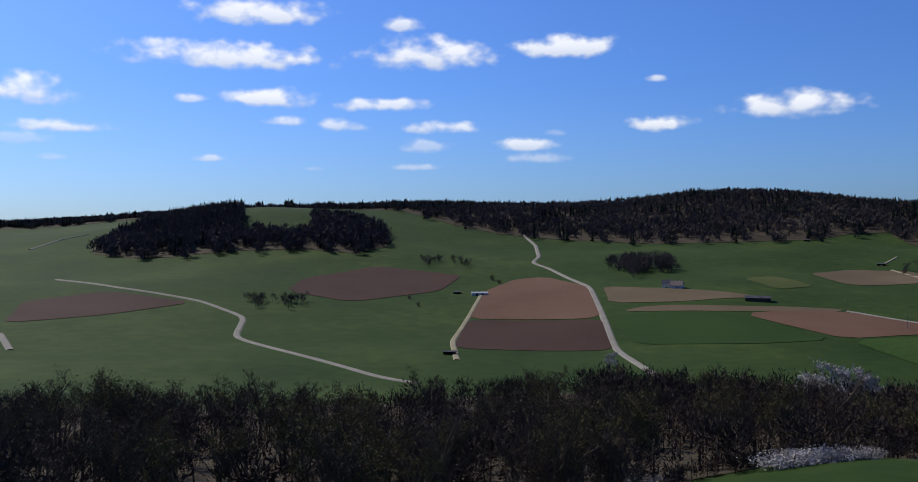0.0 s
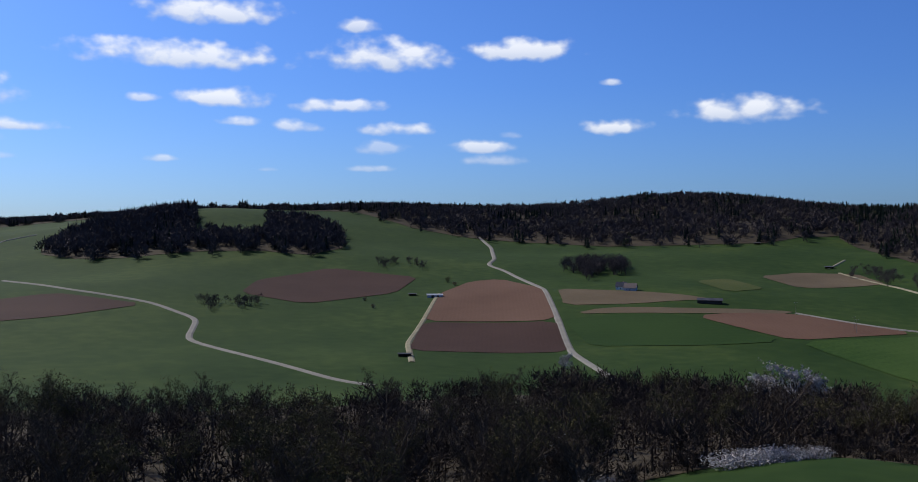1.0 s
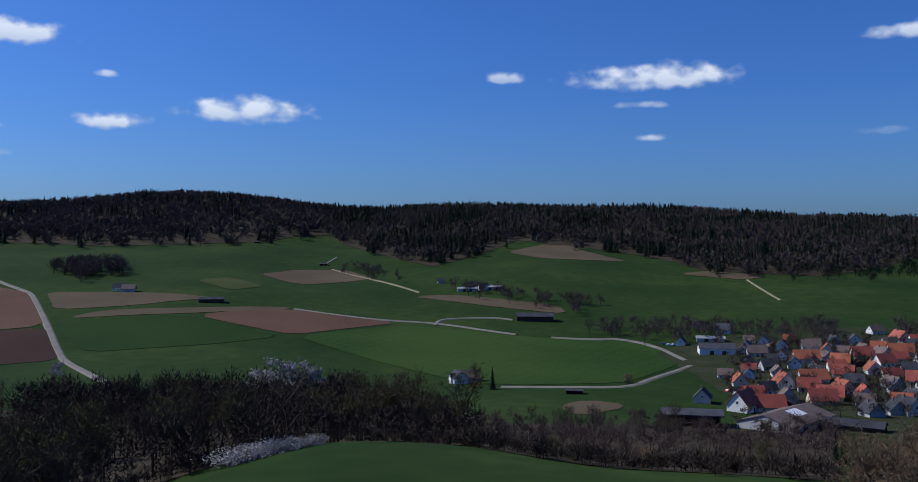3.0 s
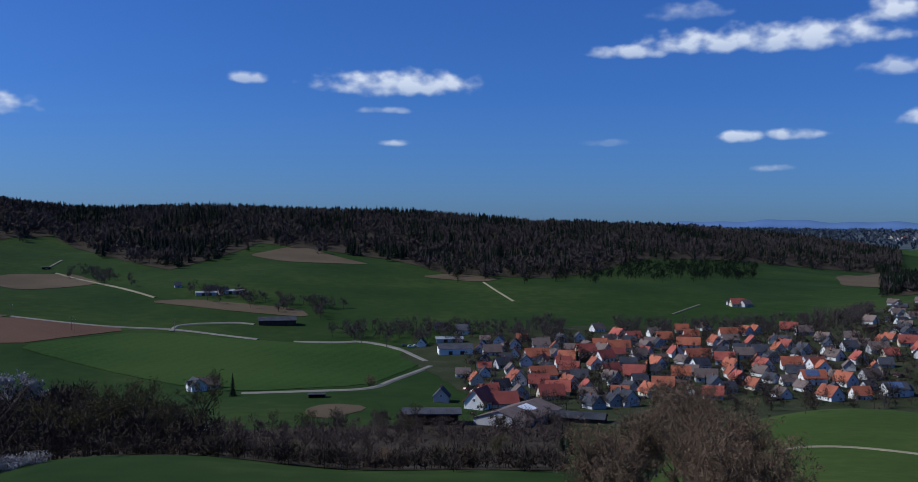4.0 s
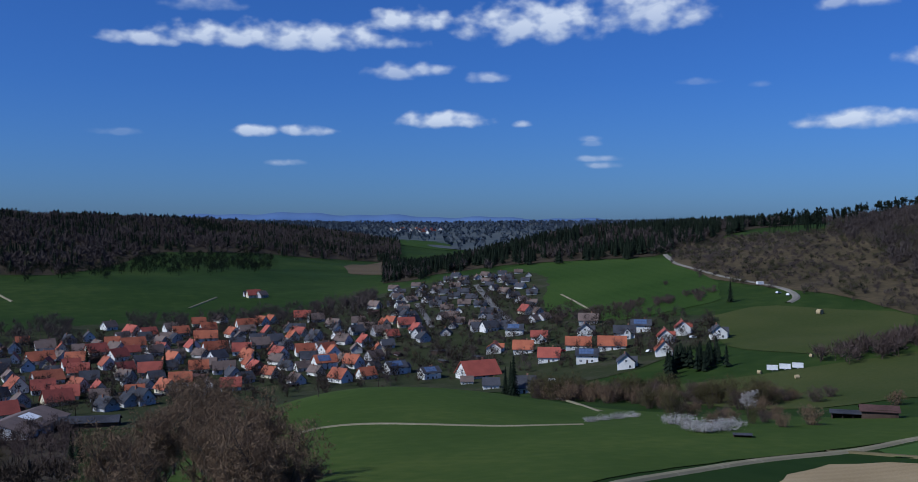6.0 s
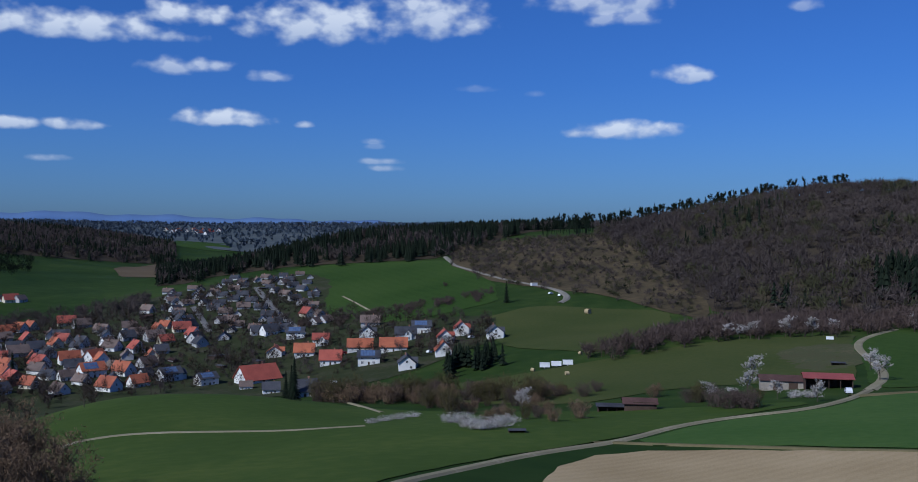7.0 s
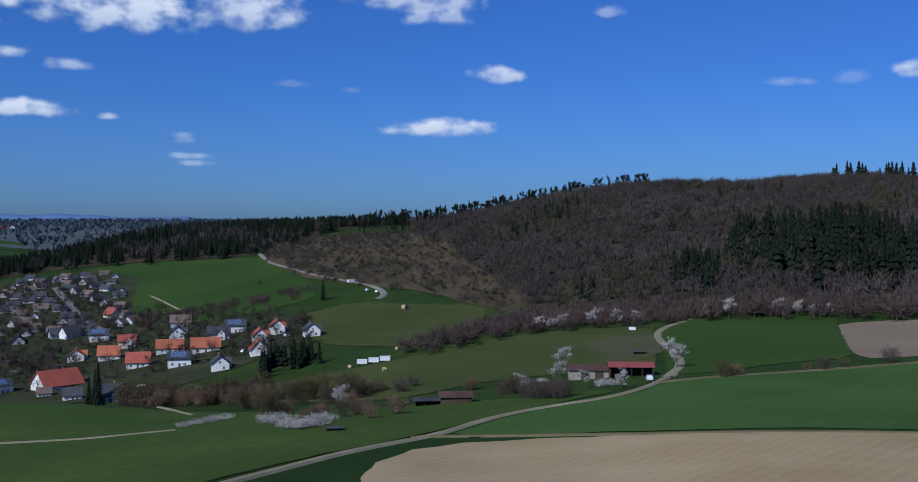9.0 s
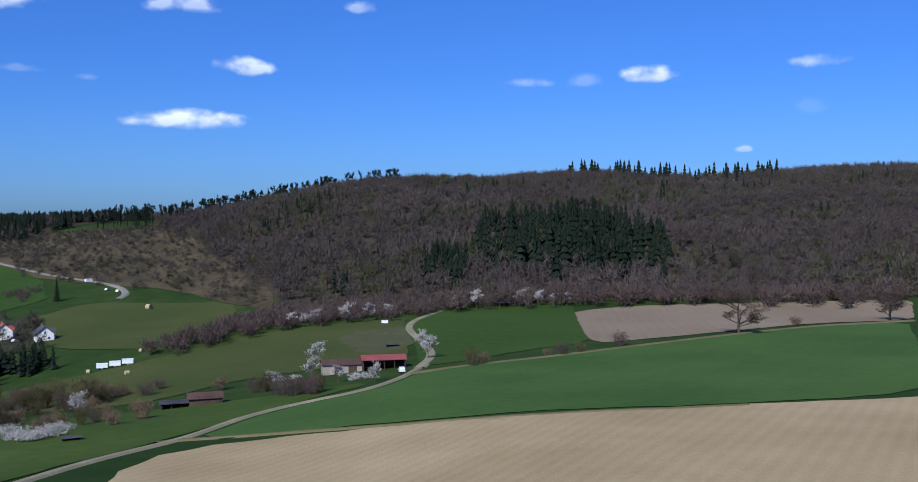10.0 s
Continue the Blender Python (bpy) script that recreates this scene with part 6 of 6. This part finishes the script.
def wheel(parent, x, y, r=0.33, wide=0.22):
    tyre = Shape().limb((x, y - wide / 2, r), (x, y + wide / 2, r), r, r, 12)
    for e in (-1, 1):
        tyre.v += [(x + r * math.cos(t), y + e * wide / 2, r + r * math.sin(t)) for t in (2 * math.pi * i / 12 for i in range(12))]
        k = len(tyre.v) - 12
        tyre.f.append(tuple(range(k, k + 12))[::-e])
    w = part("wheel", tyre, M_TYRE, parent)
    part("rim", Shape().box(x - r * 0.45, x + r * 0.45, y - wide / 2 - 0.02, y + wide / 2 + 0.02, r * 0.55, r * 1.45), M_METAL, w)


def car(paint, words):
    ob = thing("car", f"{words} car parked in the village", "car", "parked cars")
    s = Shape()
    for z0, z1, xa, xb, xc, xd, y in ((0.35, 0.85, -2.1, 2.1, -2.05, 1.95, 0.85), (0.85, 1.45, -1.75, 0.9, -1.3, 0.3, 0.75)):
        k = len(s.v)
        s.v += [(xa, -y, z0), (xb, -y, z0), (xb, y, z0), (xa, y, z0), (xc, -y * 0.92, z1), (xd, -y * 0.92, z1), (xd, y * 0.92, z1), (xc, y * 0.92, z1)]
        s.f += [(k + 3, k + 2, k + 1, k), (k + 4, k + 5, k + 6, k + 7)] + [(k + i, k + (i + 1) % 4, k + 4 + (i + 1) % 4, k + 4 + i) for i in range(4)]
    part("body", s, paint, ob)
    for e in (-1, 1):
        part("side_window", Shape().box(-1.35, 0.35, e * 0.735 - 0.02, e * 0.735 + 0.02, 0.95, 1.32), M_GLASS, ob)
        part("headlight", Shape().box(2.02, 2.08, e * 0.6 - 0.15, e * 0.6 + 0.15, 0.6, 0.75), M_FRAME, ob)
        for x in (-1.35, 1.3):
            wheel(ob, x, e * 0.78)
    return ob


def trailer():
    ob = thing("trailer", "white box trailer standing in the field", "trailer", "trailers in the fields")
    part("body", Shape().box(-2.4, 2.4, -1.1, 1.1, 0.7, 2.6), M_METAL, ob)
    part("roof", Shape().box(-2.5, 2.5, -1.2, 1.2, 2.6, 2.72), M_FRAME, ob)
    part("drawbar", Shape().box(2.4, 3.8, -0.08, 0.08, 0.55, 0.7), M_DARKWOOD, ob)
    for e in (-1, 1):
        wheel(ob, 0, e * 0.95, 0.4, 0.25)
    return ob


def bale():
    ob = thing("hay_bale", "weathered round hay bale lying in the meadow", "hay bale", "hay bales")
    s = Shape().limb((0, -0.65, 0.7), (0, 0.65, 0.7), 0.75, 0.75, 14)
    for e in (-1, 1):
        s.v += [(0.75 * math.cos(t), e * 0.65, 0.7 + 0.75 * math.sin(t)) for t in (2 * math.pi * i / 14 for i in range(14))]
        k = len(s.v) - 14
        s.f.append(tuple(range(k, k + 14))[::-e])
    part("roll", s, M_HAY, ob)
    return ob


def power_pole():
    ob = thing("power_pole", "grey wooden power line pole in the field", "pole", "power line poles")
    part("pole", Shape().limb((0, 0, -0.5), (0, 0, 9), 0.16, 0.10, 8), M_POLE, ob)
    part("crossarm", Shape().box(-1.1, 1.1, -0.06, 0.06, 8.4, 8.55), M_POLE, ob)
    for x in (-0.95, 0, 0.95):
        part("insulator", Shape().limb((x, 0, 8.5), (x, 0, 8.8), 0.07, 0.05, 8), M_FRAME, ob)
    return ob


RED_BARN = hall("barn", "open dark timber barn with a red sheet roof", 16, 9, 4.0, 1.2, M_DARKWOOD, M_REDSHEET, open_front=True, roof_label="red sheet roof")
OLD_BARN = hall("barn", "old plastered barn with brown doors and dull roof", 16, 9, 3.6, 1.4, M_STONE, M_HUT_ROOF)
DARK_HUT = hall("field_hut", "dark timber hut with a dull brown roof", 10, 6, 2.6, 1.2, M_DARKWOOD, M_HUT_ROOF)
LOW_SHED = hall("field_shed", "low open timber shed with a grey roof", 9, 5, 2.0, 0.5, M_DARKWOOD, M_SLATE, open_front=True)
LONG_SHED = hall("long_shed", "long dark farm shed in the fields", 24, 9, 3.0, 2.0, M_DARKWOOD, M_SLATE)
PALE_SHED = hall("pale_shed", "long shed with a pale grey sheet roof", 22, 8, 3.0, 1.6, M_GREYWALL, M_SHEET)
WORKS = hall("works_hall", "large works hall with brown roof and white skylight", 44, 26, 4.5, 4.0, M_GREYWALL, M_BROWNROOF, skylight=True)
DARK_HALL = hall("farm_hall", "large dark farm hall at the village edge", 28, 15, 5.0, 3.4, M_WHITE, M_SLATE)
CARS = [car(m_, m_.name.replace("_car_paint", "").replace("_", " ")) for m_ in M_CARS]
TRAILER, BALE, POLE = trailer(), bale(), power_pole()
for i, m_ in enumerate([RED_BARN, OLD_BARN, DARK_HUT, LOW_SHED, LONG_SHED, PALE_SHED, WORKS, DARK_HALL, *CARS, TRAILER, BALE, POLE]):
    at = polar(-140 - 2.6 * i, 420)
    m_.matrix_basis = pose(*at, float(ground_z(*at)), 0, 0, 25 * i)


# farm buildings, vehicles and small things at their places
build_on(RED_BARN, 251.2, 117.1, -58, 0.76)
build_on(OLD_BARN, 248.1, 128.5, -58, 0.74)
build_on(DARK_HUT, 197.1, 139.7, -50, 0.78)
build_on(LOW_SHED, 192.8, 145, -50, 0.78)
build_on(LONG_SHED, -337.5, 662.3, 25, 0.75)
build_on(PALE_SHED, -551.9, 589.6, 45, 0.6)
build_on(LOW_SHED, -573.5, 584.8, 45, 0.7)
build_on(LOW_SHED, -386.2, 387.6, 45, 0.8)
build_on(WORKS, 41, 369, 58, 0.8)
build_on(LOW_SHED, 7.2, 363.2, 0, 2.2)
build_on(DARK_HALL, 26, 592, 5, 0.75)
build_on(PALE_SHED, 24.2, 637.3, 0, 0.8)
build_on(LONG_SHED, 63.6, 364.7, -20, 0.85)
build_on(PALE_SHED, -172.8, 809.8, 15, 0.75)
build_on(PALE_SHED, -152.5, 821.8, 15, 0.8)
build_on(LONG_SHED, -98.5, 701.3, 10, 1.1)
build_on(LOW_SHED, 137.5, 126.2, -40, 0.35)
build_on(LOW_SHED, 301.6, 137.1, -60, 0.45)
build_on(LOW_SHED, -367, 978.7, 20, 0.9)
build_on(LOW_SHED, -511, 1127, 20, 0.8)
build_on(LOW_SHED, -42.7, 431.4, 0, 0.8)
build_on(LOW_SHED, 443.4, 142.7, -70, 0.7)
build_on(TRAILER, 276.6, 239.6, -50, 0.8)
build_on(TRAILER, 279.5, 236.3, -50, 0.8)
build_on(TRAILER, 282.3, 233.0, -50, 0.8)
build_on(TRAILER, 358.1, 166, -60, 0.55)
build_on(TRAILER, 239.4, 323.1, -20, 0.6)
build_on(TRAILER, 483.3, 428.4, -20, 0.9)
build_on(BALE, 270.8, 240.5, 20, 1)
build_on(BALE, 265.9, 219.8, 60, 1)
build_on(BALE, 224.7, 189.9, 0, 1)
build_on(BALE, 302.8, 243.5, 0, 1)
build_on(BALE, 305, 240.8, 0, 1)
build_on(BALE, 419.7, 332.3, 0, 2)
build_on(CARS[0], 239.6, 106.1, 30, 1)
build_on(CARS[1], 459.4, 386.1, 30, 1)
build_on(CARS[0], 462.3, 395.8, 10, 1)
build_on(CARS[1], -1.6, 619.1, 10, 1)
build_on(CARS[0], 2, 621, 20, 1)
build_on(CARS[2], -5.3, 622, 20, 1)
build_on(CARS[1], 28.7, 454.1, 50, 1)
build_on(CARS[3], 25.8, 460.7, 50, 1)
build_on(CARS[0], 81, 405.6, 50, 1)
build_on(CARS[1], 328.9, 481.9, 50, 1)
build_on(CARS[0], 335.9, 497.2, 50, 1)
build_on(CARS[2], 356, 540, 50, 1)
build_on(CARS[1], 105.3, 488.5, 50, 1)
build_on(CARS[0], 131.2, 479.8, 0, 1)
build_on(CARS[1], 300.4, 330.4, 0, 1)
build_on(CARS[0], 334.5, 337.8, 0, 1)
build_on(CARS[3], 291.2, 383.3, 0, 1)
build_on(POLE, -273.5, 666.6, 20, 1)
build_on(POLE, -222.6, 636.9, 20, 1)
build_on(POLE, -160.1, 653.3, 20, 1)
build_on(POLE, -217.7, 627.5, 20, 1)
build_on(DARK_HUT, 232.7, 609.9, -40, 0.680733)
build_on(LOW_SHED, 76.5, 471.9, -40, 0.751953)
build_on(LOW_SHED, 104.2, 536.1, 90, 0.536268)
build_on(DARK_HUT, 108.6, 585, -40, 0.885903)
build_on(DARK_HUT, 155.4, 578.5, 0, 0.832681)
build_on(LOW_SHED, 264.4, 420.3, 90, 0.739847)
build_on(LOW_SHED, 108, 533.7, 90, 0.70765)
build_on(LOW_SHED, 114.7, 415.6, 0, 0.682932)
build_on(DARK_HUT, 301.3, 619.5, 0, 0.783124)
build_on(LOW_SHED, 236.8, 511.2, 0, 0.528089)
build_on(LOW_SHED, 93.5, 448.4, 20, 0.654605)
build_on(DARK_HUT, 46.6, 427.6, 90, 0.870817)
build_on(LOW_SHED, 415.2, 652.2, -40, 0.667917)
build_on(LOW_SHED, 191, 602.9, 20, 0.634757)
build_on(LOW_SHED, 287.4, 617, 0, 0.553839)
build_on(LOW_SHED, 104, 433.3, -40, 0.571071)
build_on(LOW_SHED, 171.7, 535.4, 90, 0.667692)
build_on(LOW_SHED, 209.6, 497, 90, 0.500188)
build_on(DARK_HUT, 79.1, 502.9, 0, 0.584284)
build_on(DARK_HUT, 229.1, 551.2, 0, 0.516843)
build_on(LOW_SHED, 258.3, 451.8, 20, 0.832116)
build_on(LOW_SHED, 175.7, 418, 90, 0.506204)
build_on(DARK_HUT, 216.8, 503.1, -40, 0.832944)
build_on(LOW_SHED, 247.5, 427.5, 90, 0.624325)
build_on(DARK_HUT, 237.9, 459.4, 90, 0.56339)
build_on(DARK_HUT, 130.7, 463, -40, 0.852876)
build_on(LOW_SHED, 125.6, 424.1, 0, 0.515479)
build_on(LOW_SHED, 65.9, 618.9, -40, 0.602793)
build_on(DARK_HUT, 97.9, 549, 90, 0.871694)
build_on(LOW_SHED, 48.3, 487, 0, 0.612088)
build_on(LOW_SHED, 80.4, 619.5, 0, 0.607678)
build_on(LOW_SHED, 159, 412.5, 20, 0.647514)
build_on(LOW_SHED, 135.8, 433.2, 90, 0.856376)
build_on(DARK_HUT, 60.2, 617.6, 90, 0.73595)


# the models have served: only their copies stand in the place
for m_ in [*MODELS, *NEAR_MODELS, *BRUSH_MODELS, *BLOSSOMS, *THORNS, *BUSHES, *OAKS, *SPRUCES, *KINDS.values(), RED_BARN, OLD_BARN, DARK_HUT, LOW_SHED, LONG_SHED, PALE_SHED, WORKS, DARK_HALL, *CARS, TRAILER, BALE, POLE]:
    for o in [*m_.children_recursive, m_]:
        bpy.data.objects.remove(o)
